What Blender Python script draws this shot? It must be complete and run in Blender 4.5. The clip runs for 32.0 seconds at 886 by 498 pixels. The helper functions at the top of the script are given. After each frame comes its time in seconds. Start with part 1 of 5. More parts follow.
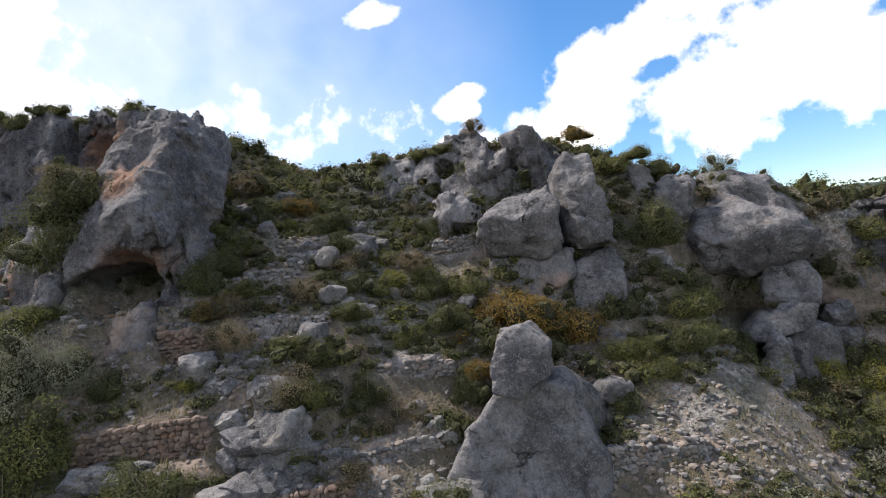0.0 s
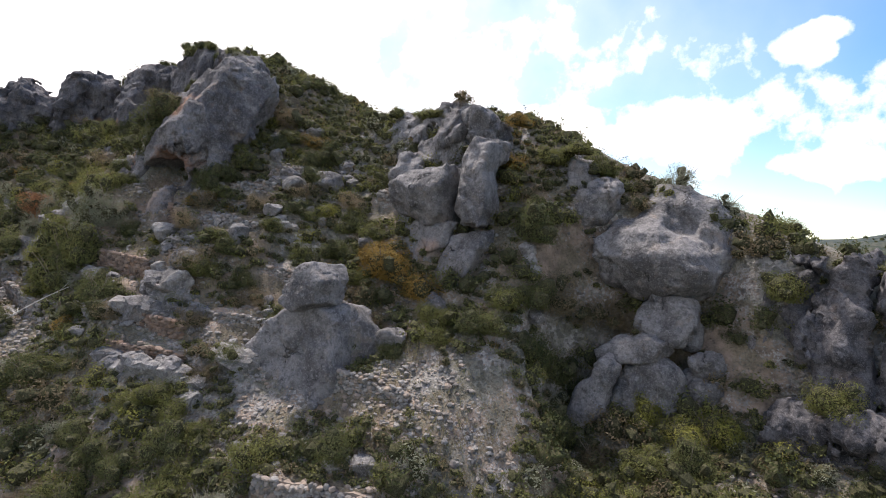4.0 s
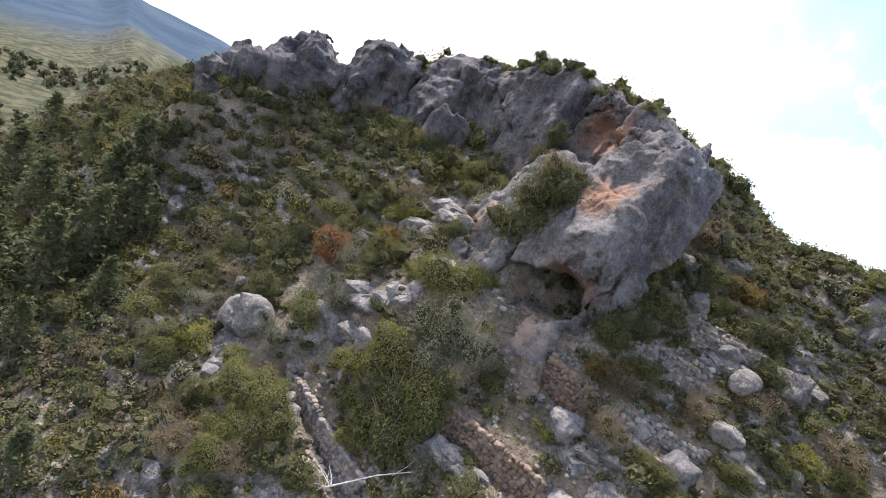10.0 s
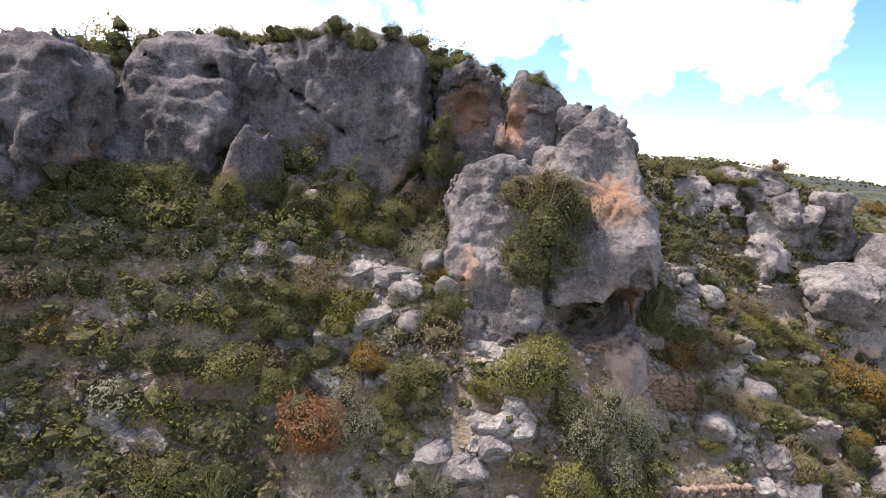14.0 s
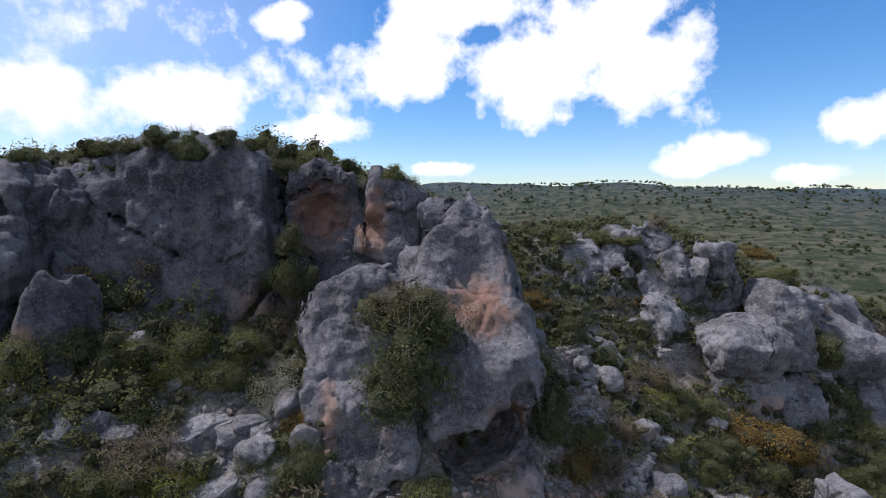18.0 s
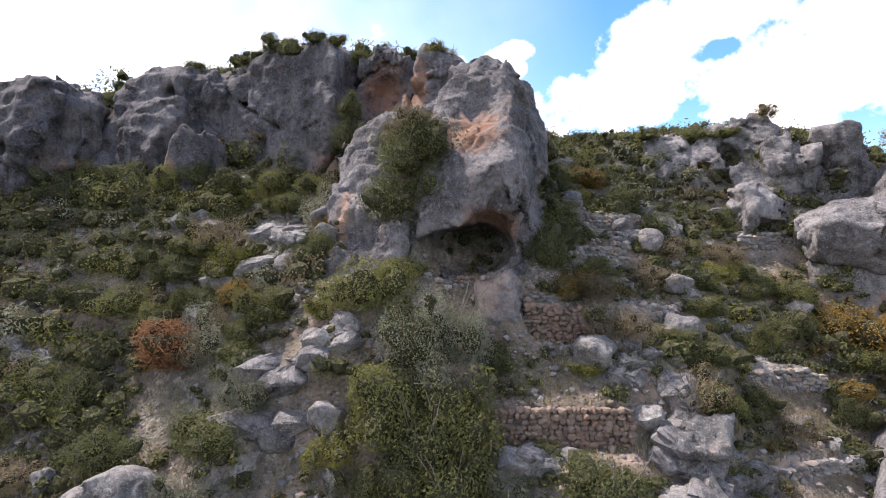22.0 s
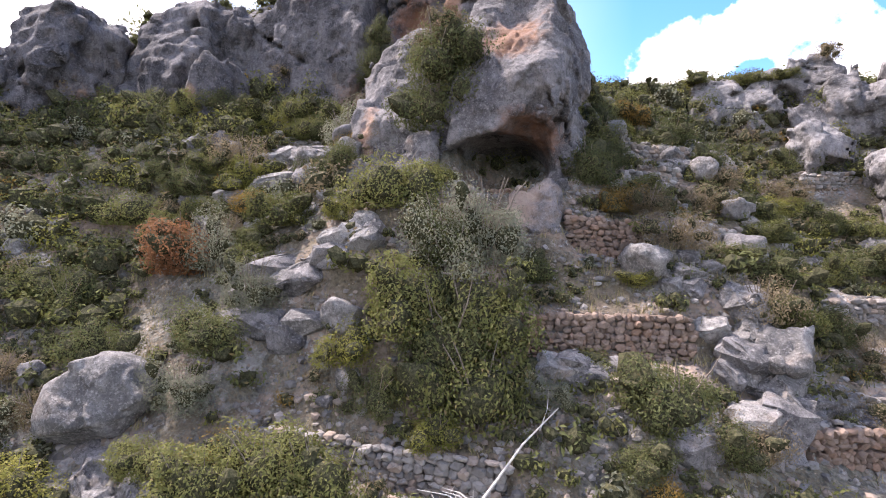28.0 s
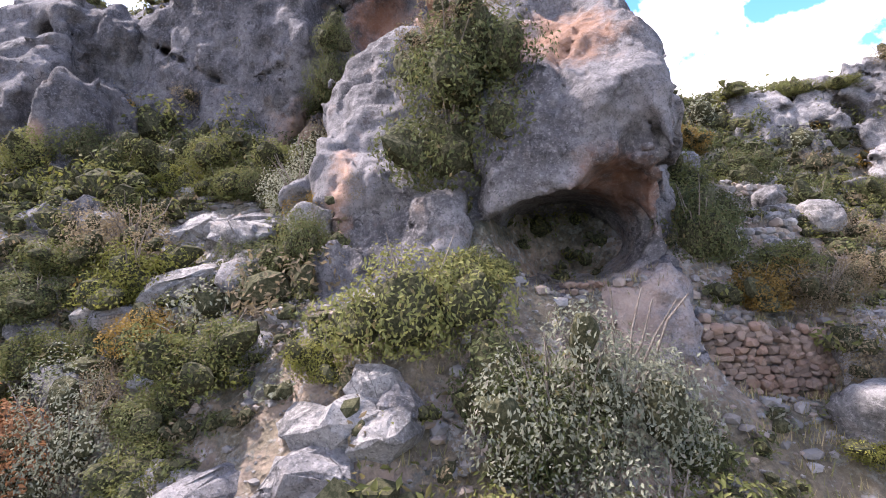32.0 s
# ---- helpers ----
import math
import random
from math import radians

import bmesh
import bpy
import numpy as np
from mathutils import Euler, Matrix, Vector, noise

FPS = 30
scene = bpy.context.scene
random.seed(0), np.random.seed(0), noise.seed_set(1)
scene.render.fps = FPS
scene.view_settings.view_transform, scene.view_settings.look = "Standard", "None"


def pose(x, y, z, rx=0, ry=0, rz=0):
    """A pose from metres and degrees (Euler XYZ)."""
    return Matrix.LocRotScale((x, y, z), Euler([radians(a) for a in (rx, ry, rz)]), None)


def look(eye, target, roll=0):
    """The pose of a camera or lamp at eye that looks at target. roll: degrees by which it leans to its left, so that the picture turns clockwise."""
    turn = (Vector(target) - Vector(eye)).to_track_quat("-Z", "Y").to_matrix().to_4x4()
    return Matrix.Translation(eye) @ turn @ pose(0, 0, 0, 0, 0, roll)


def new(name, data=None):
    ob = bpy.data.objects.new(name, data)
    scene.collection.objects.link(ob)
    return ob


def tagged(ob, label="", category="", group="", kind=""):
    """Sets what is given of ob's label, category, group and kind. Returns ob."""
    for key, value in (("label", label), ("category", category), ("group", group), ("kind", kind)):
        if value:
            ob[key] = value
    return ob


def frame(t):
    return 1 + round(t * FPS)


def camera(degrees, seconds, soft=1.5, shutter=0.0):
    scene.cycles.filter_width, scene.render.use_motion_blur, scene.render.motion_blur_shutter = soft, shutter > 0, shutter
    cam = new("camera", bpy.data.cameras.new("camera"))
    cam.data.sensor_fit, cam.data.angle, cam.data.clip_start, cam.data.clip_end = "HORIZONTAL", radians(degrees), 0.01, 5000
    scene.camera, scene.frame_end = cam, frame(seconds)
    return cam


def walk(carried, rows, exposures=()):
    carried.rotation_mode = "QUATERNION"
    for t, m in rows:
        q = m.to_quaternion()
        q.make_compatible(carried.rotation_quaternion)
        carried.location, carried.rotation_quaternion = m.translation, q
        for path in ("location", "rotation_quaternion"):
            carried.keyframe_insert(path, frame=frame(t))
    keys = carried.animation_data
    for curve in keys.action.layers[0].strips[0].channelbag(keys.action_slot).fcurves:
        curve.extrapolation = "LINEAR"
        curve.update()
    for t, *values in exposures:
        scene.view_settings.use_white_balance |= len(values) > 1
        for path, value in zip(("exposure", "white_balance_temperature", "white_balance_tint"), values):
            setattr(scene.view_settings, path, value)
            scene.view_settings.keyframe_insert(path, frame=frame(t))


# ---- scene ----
cam = camera(80.0, 32.0, soft=1.0)
EXPOSURES = [
    (0.0, 0.38, 6600, 12), (2.0, 0.38, 6500, 12), (5.0, 0.68, 6700, 15), (8.0, 1.03, 6500, 14), (11.0, 0.98, 6700, 16), (13.0, 0.88, 6800, 18), (14.5, 1.08, 7000, 19), (17.0, -0.12, 5750, 16),
    (19.0, -0.12, 5750, 16), (20.0, -0.17, 5750, 16), (21.0, 0.58, 6500, 18), (22.0, 0.88, 6600, 18), (24.0, 1.28, 6600, 20), (27.0, 1.33, 6650, 22), (29.0, 1.46, 6450, 22), (32.0, 1.63, 6350, 24)]
PATH = [
    (0, (4.33, 9.15, -0.04), (1.234, 18.650, 0.405), -8.20),
    (0.5, (6.32, 10.75, -0.69), (2.935, 20.142, -0.107), -8.94),
    (1, (8.59, 12.41, -1.59), (5.081, 21.749, -0.952), -9.57),
    (1.5, (11.00, 13.68, -2.28), (7.416, 22.983, -1.521), -7.47),
    (2, (13.25, 14.39, -2.81), (9.506, 23.633, -2.020), -5.32),
    (2.5, (15.63, 14.70, -3.04), (11.712, 23.866, -2.307), 1.61),
    (4.5, (25.32, 15.34, 2.63), (17.569, 21.512, 1.255), 7.05),
    (5, (25.07, 14.87, 3.44), (17.109, 20.655, 1.676), 9.19),
    (5.5, (24.65, 14.27, 3.86), (16.459, 19.668, 1.937), 11.07),
    (6, (23.96, 13.89, 3.63), (15.648, 19.054, 1.575), 12.20),
    (6.5, (22.85, 13.37, 2.73), (14.420, 18.174, 0.311), 13.86),
    (7, (21.05, 12.76, 2.41), (12.521, 17.253, -0.261), 16.55),
    (7.5, (18.70, 11.23, 3.58), (10.070, 15.366, 0.676), 19.02),
    (8, (15.71, 10.26, 4.64), (7.063, 14.383, 1.765), 20.14),
    (8.5, (12.79, 9.32, 6.31), (3.939, 13.054, 3.535), 20.25),
    (9, (9.24, 8.47, 7.23), (0.362, 12.191, 4.532), 21.76),
    (9.5, (4.82, 8.40, 6.95), (-3.903, 12.568, 4.403), 23.14),
    (10, (-0.22, 8.28, 6.10), (-8.103, 14.108, 4.133), 23.93),
    (10.5, (-4.39, 6.59, 6.38), (-11.382, 13.523, 4.628), 22.58),
    (11, (-9.04, 4.51, 6.61), (-15.180, 12.249, 5.092), 20.65),
    (11.5, (-13.47, 2.92, 7.20), (-18.966, 11.123, 5.624), 17.83),
    (12, (-17.27, 1.64, 8.29), (-22.225, 10.069, 6.198), 16.43),
    (12.5, (-20.94, 1.55, 8.90), (-24.808, 10.481, 6.609), 18.46),
    (13, (-22.35, 3.05, 8.19), (-24.869, 12.552, 6.360), 16.54),
    (13.5, (-22.38, 3.90, 7.71), (-23.909, 13.637, 5.999), 10.70),
    (14, (-21.91, 4.21, 7.70), (-22.754, 14.016, 5.920), 5.93),
    (14.5, (-22.38, 4.45, 8.23), (-22.772, 14.243, 6.249), 3.33),
    (16.5, (-23.14, 5.73, 10.39), (-22.130, 15.637, 9.490), -4.66),
    (17, (-22.02, 6.53, 11.21), (-21.056, 16.475, 10.844), -1.87),
    (17.5, (-20.59, 7.09, 11.10), (-19.956, 17.014, 10.071), -0.86),
    (18, (-19.12, 7.59, 10.62), (-18.722, 17.535, 9.694), -0.40),
    (18.5, (-17.67, 7.97, 9.53), (-17.665, 17.941, 8.789), -1.56),
    (19, (-15.46, 8.14, 8.16), (-15.543, 18.136, 7.968), -0.28),
    (19.5, (-13.52, 8.30, 6.86), (-13.864, 18.292, 6.893), 2.46),
    (20, (-13.26, 8.39, 5.51), (-14.354, 18.329, 5.616), 0.89),
    (20.5, (-13.21, 7.64, 4.49), (-15.529, 17.362, 4.239), 3.06),
    (21, (-12.24, 7.14, 3.81), (-14.979, 16.753, 3.706), 2.09),
    (21.5, (-11.24, 6.45, 3.11), (-14.471, 15.916, 2.961), -0.13),
    (22, (-10.01, 5.84, 2.09), (-13.562, 15.182, 1.755), -0.41),
    (22.5, (-8.91, 5.41, 0.83), (-12.746, 14.647, 0.677), 5.69),
    (23, (-8.10, 5.07, -0.15), (-12.225, 14.171, -0.532), 6.34),
    (23.5, (-7.07, 4.89, -0.97), (-11.310, 13.931, -1.563), 8.52),
    (24, (-6.12, 4.84, -1.93), (-10.560, 13.789, -2.243), 9.39),
    (24.5, (-5.25, 4.97, -2.92), (-9.724, 13.902, -3.326), 9.39),
    (26.5, (-6.24, 5.56, -2.97), (-10.638, 14.514, -3.635), 14.73),
    (27, (-7.88, 6.06, -2.59), (-12.172, 15.070, -3.192), 9.55),
    (27.5, (-9.66, 6.68, -2.24), (-13.799, 15.774, -2.560), 3.58),
    (28, (-10.93, 7.51, -1.98), (-14.896, 16.684, -2.032), 1.10),
    (28.5, (-11.47, 8.50, -1.76), (-15.023, 17.851, -1.639), -0.79),
    (29, (-12.31, 9.39, -1.58), (-15.759, 18.781, -1.498), -0.67),
    (29.5, (-13.09, 10.22, -1.06), (-16.460, 19.633, -0.830), 2.47),
    (30, (-13.88, 11.03, -1.00), (-17.150, 20.477, -0.696), 1.38),
    (30.5, (-14.87, 11.78, -0.75), (-17.916, 21.300, -0.908), 6.05),
    (31, (-15.62, 12.40, 0.27), (-18.485, 21.973, 0.094), -0.10),
    (31.5, (-16.35, 13.44, 0.68), (-19.055, 23.064, 0.780), -3.01),
    (32, (-16.66, 14.24, 0.89), (-19.318, 23.876, 1.084), -2.94),
]
walk(cam, [(t, look(eye, target, roll)) for t, eye, target, roll in PATH], EXPOSURES)

# ---- light ----
SUN_EL, SUN_AZ = radians(58), radians(76)          # azimuth to the left of +y
world = bpy.data.worlds.new("sky")
scene.world = world
world.use_nodes = True
wn = world.node_tree
wn.nodes.clear()


def wnode(kind, **inputs):
    n = wn.nodes.new(kind)
    for k, v in inputs.items():
        n.inputs[k].default_value = v
    return n


def wmath(op, a, b=None, c=None, clamp=False):
    n = wn.nodes.new("ShaderNodeMath")
    n.operation, n.use_clamp = op, clamp
    for i, v in enumerate((a, b, c)):
        if v is None:
            continue
        if isinstance(v, (int, float)):
            n.inputs[i].default_value = v
        else:
            wn.links.new(v, n.inputs[i])
    return n.outputs[0]


# Clouds: soft-edged heaps at their azimuth and elevation (degrees), half width, half height.
CLOUDS = [
    (14.0, 17.0, 2.0, 1.2), (12.6, 18.3, 1.6, 0.8), (0, 14.0, 9, 3.6), (-12, 13.2, 9, 4.2), (-23, 12.2, 7.5, 4.0), (-4, 19.0, 6, 2.4), (-20, 17.4, 6, 2.4), (-10, 22.5, 5, 1.8),
    (-31, 4.6, 5.0, 1.4), (-27, 3.2, 3.0, 0.9), (-2, 3.4, 3.4, 0.8), (-41, 6.2, 3.6, 1.8), (24, 9.8, 10, 2.8), (36, 9.5, 7, 3.2), (11, 7.2, 5, 1.3), (-36, 2.2, 3, 0.9), (23, 27.0, 3.5, 1.2),
    (68, 13, 16, 8), (78, 22, 22, 13), (88, 9, 46, 12), (120, 8, 34, 9), (-50, 13, 5, 3.0), (70, 48, 40, 12), (-80, 30, 25, 12), (-130, 25, 30, 14), (170, 28, 26, 12),
]
w_tc = wnode("ShaderNodeTexCoord")
w_sep = wnode("ShaderNodeSeparateXYZ")
wn.links.new(w_tc.outputs["Generated"], w_sep.inputs[0])
sx, sy, sz = w_sep.outputs
w_az = wmath("ARCTAN2", wmath("MULTIPLY", sx, -1.0), sy)
w_el = wmath("ARCSINE", sz)
w_no = wnode("ShaderNodeTexNoise", Scale=8.0, Detail=8.0, Roughness=0.5)
wn.links.new(w_tc.outputs["Generated"], w_no.inputs["Vector"])
w_n2 = wnode("ShaderNodeTexNoise", Scale=22.0, Detail=6.0, Roughness=0.6)
wn.links.new(w_tc.outputs["Generated"], w_n2.inputs["Vector"])
heap = None
for az, el, wa, we in CLOUDS:
    da = wmath("MULTIPLY", wmath("SUBTRACT", w_az, radians(az)), 1 / radians(wa))
    de = wmath("MULTIPLY", wmath("SUBTRACT", w_el, radians(el)), 1 / radians(we))
    r = wmath("SQRT", wmath("ADD", wmath("MULTIPLY", da, da), wmath("MULTIPLY", de, de)))
    heap = r if heap is None else wmath("SMOOTH_MIN", heap, r, 0.35)
edge = wmath("ADD", wmath("MULTIPLY", w_no.outputs[0], 3.0), wmath("MULTIPLY", w_n2.outputs[0], 1.6))
mask = wmath("MULTIPLY", wmath("SUBTRACT", wmath("SUBTRACT", 2.42, heap), wmath("SUBTRACT", 2.35, edge)), 4.0)
mask = wmath("MULTIPLY", wmath("SUBTRACT", mask, 4.6), 0.5, clamp=True)
w_sky = wnode("ShaderNodeTexSky")
w_sky.sky_type = "NISHITA"
w_sky.sun_disc = False
w_sky.sun_elevation = SUN_EL
w_sky.sun_rotation = -SUN_AZ
w_sky.dust_density = 0.1
w_sky.ozone_density = 4.0
w_mix = wn.nodes.new("ShaderNodeMix")
w_mix.data_type = "RGBA"
wn.links.new(mask, w_mix.inputs[0])
w_hsv = wnode("ShaderNodeHueSaturation", Saturation=1.22, Value=1.4)
wn.links.new(w_sky.outputs[0], w_hsv.inputs["Color"])
wn.links.new(w_hsv.outputs[0], w_mix.inputs[6])
w_mix.inputs[7].default_value = (12.0, 11.8, 11.7, 1)
# a thin veil over the sun's side of the sky
veil = wmath("MULTIPLY", wmath("MULTIPLY", wmath("SUBTRACT", w_az, radians(4)), 1 / radians(44), clamp=True), wmath("ADD", wmath("MULTIPLY", w_no.outputs[0], 0.7), 0.15))
w_veil = wn.nodes.new("ShaderNodeMix")
w_veil.data_type = "RGBA"
wn.links.new(veil, w_veil.inputs[0])
wn.links.new(w_mix.outputs[2], w_veil.inputs[6])
w_veil.inputs[7].default_value = (10.5, 10.6, 11.0, 1)
w_bg = wnode("ShaderNodeBackground", Strength=0.105)
wn.links.new(w_veil.outputs[2], w_bg.inputs[0])
w_out = wnode("ShaderNodeOutputWorld")
wn.links.new(w_bg.outputs[0], w_out.inputs[0])

sun = new("sun", bpy.data.lights.new("sun", "SUN"))
sun.data.energy = 4.8
sun.data.angle = radians(3.0)
sun.data.color = (1.0, 0.95, 0.88)
SUN_DIR = Vector((-math.sin(SUN_AZ) * math.cos(SUN_EL), math.cos(SUN_AZ) * math.cos(SUN_EL), math.sin(SUN_EL)))
sun.matrix_world = look(SUN_DIR * 200, (0, 0, 0))


# ---- materials ----
class Mat:
    """A small builder of node materials."""

    def __init__(self, name, rough=0.9, spec=0.25):
        self.m = bpy.data.materials.new(name)
        self.m.use_nodes = True
        self.t = self.m.node_tree
        self.b = self.t.nodes["Principled BSDF"]
        self.b.inputs["Roughness"].default_value = rough
        self.b.inputs["Specular IOR Level"].default_value = spec
        self.geo = self.t.nodes.new("ShaderNodeNewGeometry")
        self.pos = self.geo.outputs["Position"]

    def node(self, kind, **inputs):
        n = self.t.nodes.new(kind)
        for k, v in inputs.items():
            k = k.replace("_", " ")
            if isinstance(v, bpy.types.NodeSocket):
                self.t.links.new(v, n.inputs[k])
            else:
                n.inputs[k].default_value = v
        return n

    def link(self, a, b):
        self.t.links.new(a, b)

    def scaled(self, s, loc=(0, 0, 0)):
        n = self.t.nodes.new("ShaderNodeMapping")
        self.link(self.pos, n.inputs[0])
        n.inputs["Scale"].default_value = s
        n.inputs["Location"].default_value = loc
        return n.outputs[0]

    def noise(self, scale, detail=6, rough=0.6, vec=None):
        n = self.node("ShaderNodeTexNoise", Scale=scale, Detail=detail, Roughness=rough)
        self.link(vec or self.pos, n.inputs["Vector"])
        return n.outputs[0]

    def voronoi(self, scale, feature="F1", vec=None, out=0):
        n = self.t.nodes.new("ShaderNodeTexVoronoi")
        n.feature = feature
        n.inputs["Scale"].default_value = scale
        self.link(vec or self.pos, n.inputs["Vector"])
        return n.outputs[out]

    def math(self, op, a, b=None, clamp=False):
        n = self.t.nodes.new("ShaderNodeMath")
        n.operation, n.use_clamp = op, clamp
        for i, v in enumerate((a, b)):
            if v is None:
                continue
            if isinstance(v, (int, float)):
                n.inputs[i].default_value = v
            else:
                self.link(v, n.inputs[i])
        return n.outputs[0]

    def step(self, v, lo, hi):
        n = self.t.nodes.new("ShaderNodeMapRange")
        n.interpolation_type = "SMOOTHSTEP"
        self.link(v, n.inputs[0])
        n.inputs[1].default_value, n.inputs[2].default_value = lo, hi
        return n.outputs[0]

    def mix(self, f, a, b):
        n = self.t.nodes.new("ShaderNodeMix")
        n.data_type = "RGBA"
        for i, v in ((0, f), (6, a), (7, b)):
            if isinstance(v, bpy.types.NodeSocket):
                self.link(v, n.inputs[i])
            elif i == 0:
                n.inputs[i].default_value = v
            else:
                n.inputs[i].default_value = (*v, 1)
        return n.outputs[2]

    def colour(self, c):
        if isinstance(c, tuple):
            self.b.inputs["Base Color"].default_value = (*c, 1)
        else:
            self.link(c, self.b.inputs["Base Color"])

    def bump(self, h, strength, distance):
        n = self.node("ShaderNodeBump", Strength=strength, Distance=distance, Height=h)
        self.link(n.outputs[0], self.b.inputs["Normal"])


def rock_material(name, light, dark, warm, stain=None, streaks=0.5):
    """Weathered limestone: pale and dark patches, lichen, run-off streaks, a few cracks; stain: centre, size, colour of an ochre patch."""
    m = Mat(name, 0.92, 0.2)
    big = m.noise(0.42, 6, 0.68)
    mid = m.noise(2.1, 8, 0.72)
    fine = m.noise(13.0, 6, 0.72)
    top = tuple(min(1, v * 1.5) for v in light)
    c = m.mix(m.step(big, 0.38, 0.60), dark, light)
    c = m.mix(m.math("MULTIPLY", m.step(mid, 0.52, 0.66), 0.75), c, tuple(v * 0.5 for v in dark))
    c = m.mix(m.math("MULTIPLY", m.step(m.noise(1.1, 5, 0.6, m.scaled((1, 1, 1), (7, 3, 1))), 0.56, 0.7), 0.5), c, warm)
    run = m.noise(1.0, 6, 0.65, m.scaled((1.5, 1.5, 0.14)))
    c = m.mix(m.math("MULTIPLY", m.step(run, 0.54, 0.68), streaks), c, top)
    c = m.mix(m.math("MULTIPLY", m.step(m.noise(1.3, 5, 0.6, m.scaled((1.7, 1.7, 0.16), (4, 9, 2))), 0.56, 0.7), streaks), c, tuple(v * 0.5 for v in dark))
    c = m.mix(m.math("MULTIPLY", m.step(fine, 0.50, 0.66), 0.6), c, top)
    c = m.mix(m.math("MULTIPLY", m.step(m.noise(24.0, 4, 0.6), 0.54, 0.66), 0.6), c, tuple(v * 0.45 for v in dark))
    c = m.mix(m.math("MULTIPLY", m.step(m.noise(5.5, 8, 0.78), 0.46, 0.62), 0.45), c, tuple(v * 0.55 for v in dark))
    c = m.mix(m.math("MULTIPLY", m.step(m.noise(3.4, 8, 0.75, m.scaled((1, 1, 1), (3, 8, 21))), 0.52, 0.66), 0.4), c, top)
    wob = m.node("ShaderNodeVectorMath")
    wob.operation = "MULTIPLY_ADD"
    swirl = m.t.nodes.new("ShaderNodeTexNoise")
    swirl.inputs["Scale"].default_value = 0.6
    swirl.inputs["Detail"].default_value = 7.0
    m.link(m.pos, swirl.inputs["Vector"])
    m.link(swirl.outputs["Color"], wob.inputs[0])
    wob.inputs[1].default_value = (3.0, 3.0, 3.0)
    m.link(m.pos, wob.inputs[2])
    crack = m.math("ADD", m.voronoi(0.34, "DISTANCE_TO_EDGE", wob.outputs[0]), m.math("MULTIPLY", m.step(m.noise(0.33, 2, 0.5, m.scaled((1, 1, 1), (11, 2, 5))), 0.36, 0.44), 0.2))
    c = m.mix(m.math("MULTIPLY", m.step(crack, 0.022, 0.0), 0.85), c, (0.016, 0.016, 0.017))
    hair = m.math("ADD", m.voronoi(1.3, "DISTANCE_TO_EDGE", wob.outputs[0]), m.math("MULTIPLY", m.step(m.noise(0.8, 2, 0.5, m.scaled((1, 1, 1), (5, 12, 9))), 0.36, 0.44), 0.2))
    c = m.mix(m.math("MULTIPLY", m.step(hair, 0.03, 0.0), 0.7), c, tuple(v * 0.25 for v in dark))
    if stain:
        for (cx, cy, cz), (rx, ry, rz), col in stain:
            d = m.node("ShaderNodeVectorMath")
            d.operation = "SUBTRACT"
            m.link(m.pos, d.inputs[0])
            d.inputs[1].default_value = (cx, cy, cz)
            e = m.node("ShaderNodeVectorMath")
            e.operation = "MULTIPLY"
            m.link(d.outputs[0], e.inputs[0])
            e.inputs[1].default_value = (1 / rx, 1 / ry, 1 / rz)
            le = m.node("ShaderNodeVectorMath")
            le.operation = "LENGTH"
            m.link(e.outputs[0], le.inputs[0])
            k = m.math("ADD", le.outputs["Value"], m.math("MULTIPLY", m.math("SUBTRACT", m.noise(1.6, 6, 0.65), 0.5), 2.2))
            c = m.mix(m.math("MULTIPLY", m.step(k, 1.3, 0.35), 0.55), c, col)
    m.colour(c)
    h = m.math("ADD", m.math("MULTIPLY", mid, 0.6), m.math("MULTIPLY", fine, 0.3))
    h = m.math("ADD", h, m.math("MULTIPLY", m.noise(45.0, 3, 0.6), 0.1))
    h = m.math("ADD", h, m.math("MULTIPLY", m.step(m.voronoi(3.2, "F1"), 0.0, 0.5), 0.25))
    h = m.math("SUBTRACT", h, m.math("MULTIPLY", m.step(crack, 0.05, 0.0), 0.5))
    m.bump(h, 1.0, 0.17)
    return m.m


GREY = ((0.235, 0.222, 0.220), (0.092, 0.087, 0.087), (0.26, 0.205, 0.165))
MAT_CLIFF = rock_material("cliff_limestone", (0.150, 0.141, 0.146), (0.048, 0.046, 0.050), (0.19, 0.145, 0.12), [
    ((-26.6, 30.2, 5.4), (1.1, 2.5, 1.6), (0.33, 0.20, 0.135)), ((-21.4, 31.2, 9.6), (0.7, 2.5, 1.6), (0.36, 0.185, 0.105)),
    ((-34.0, 27.7, 5.6), (0.5, 2, 0.6), (0.34, 0.20, 0.13)), ((-23.8, 32.6, 9.9), (1.3, 3, 1.4), (0.30, 0.140, 0.078)),
    ((-41.0, 27.5, 5.5), (1.0, 3, 1.0), (0.38, 0.21, 0.13))], 0.55)
MAT_CAVE = rock_material("cave_limestone", (0.205, 0.192, 0.192), (0.078, 0.073, 0.075), (0.23, 0.165, 0.13), [
    ((-16.9, 28.0, 6.4), (1.4, 2.0, 1.1), (0.36, 0.175, 0.090)), ((-15.9, 27.0, 2.2), (1.2, 2.2, 0.9), (0.30, 0.135, 0.070)),
    ((-15.9, 26.2, -0.4), (1.2, 1.8, 1.3), (0.46, 0.33, 0.25)), ((-17.2, 26.5, -0.9), (1.9, 1.8, 0.9), (0.44, 0.34, 0.27)),
    ((-22.6, 27.2, 2.6), (0.4, 1.6, 1.4), (0.46, 0.24, 0.13))], 0.35)
MAT_BOULDER = rock_material("boulder_limestone", *GREY, [((1.0, 35.6, -1.4), (1.2, 1.5, 0.7), (0.42, 0.27, 0.19))], 0.3)
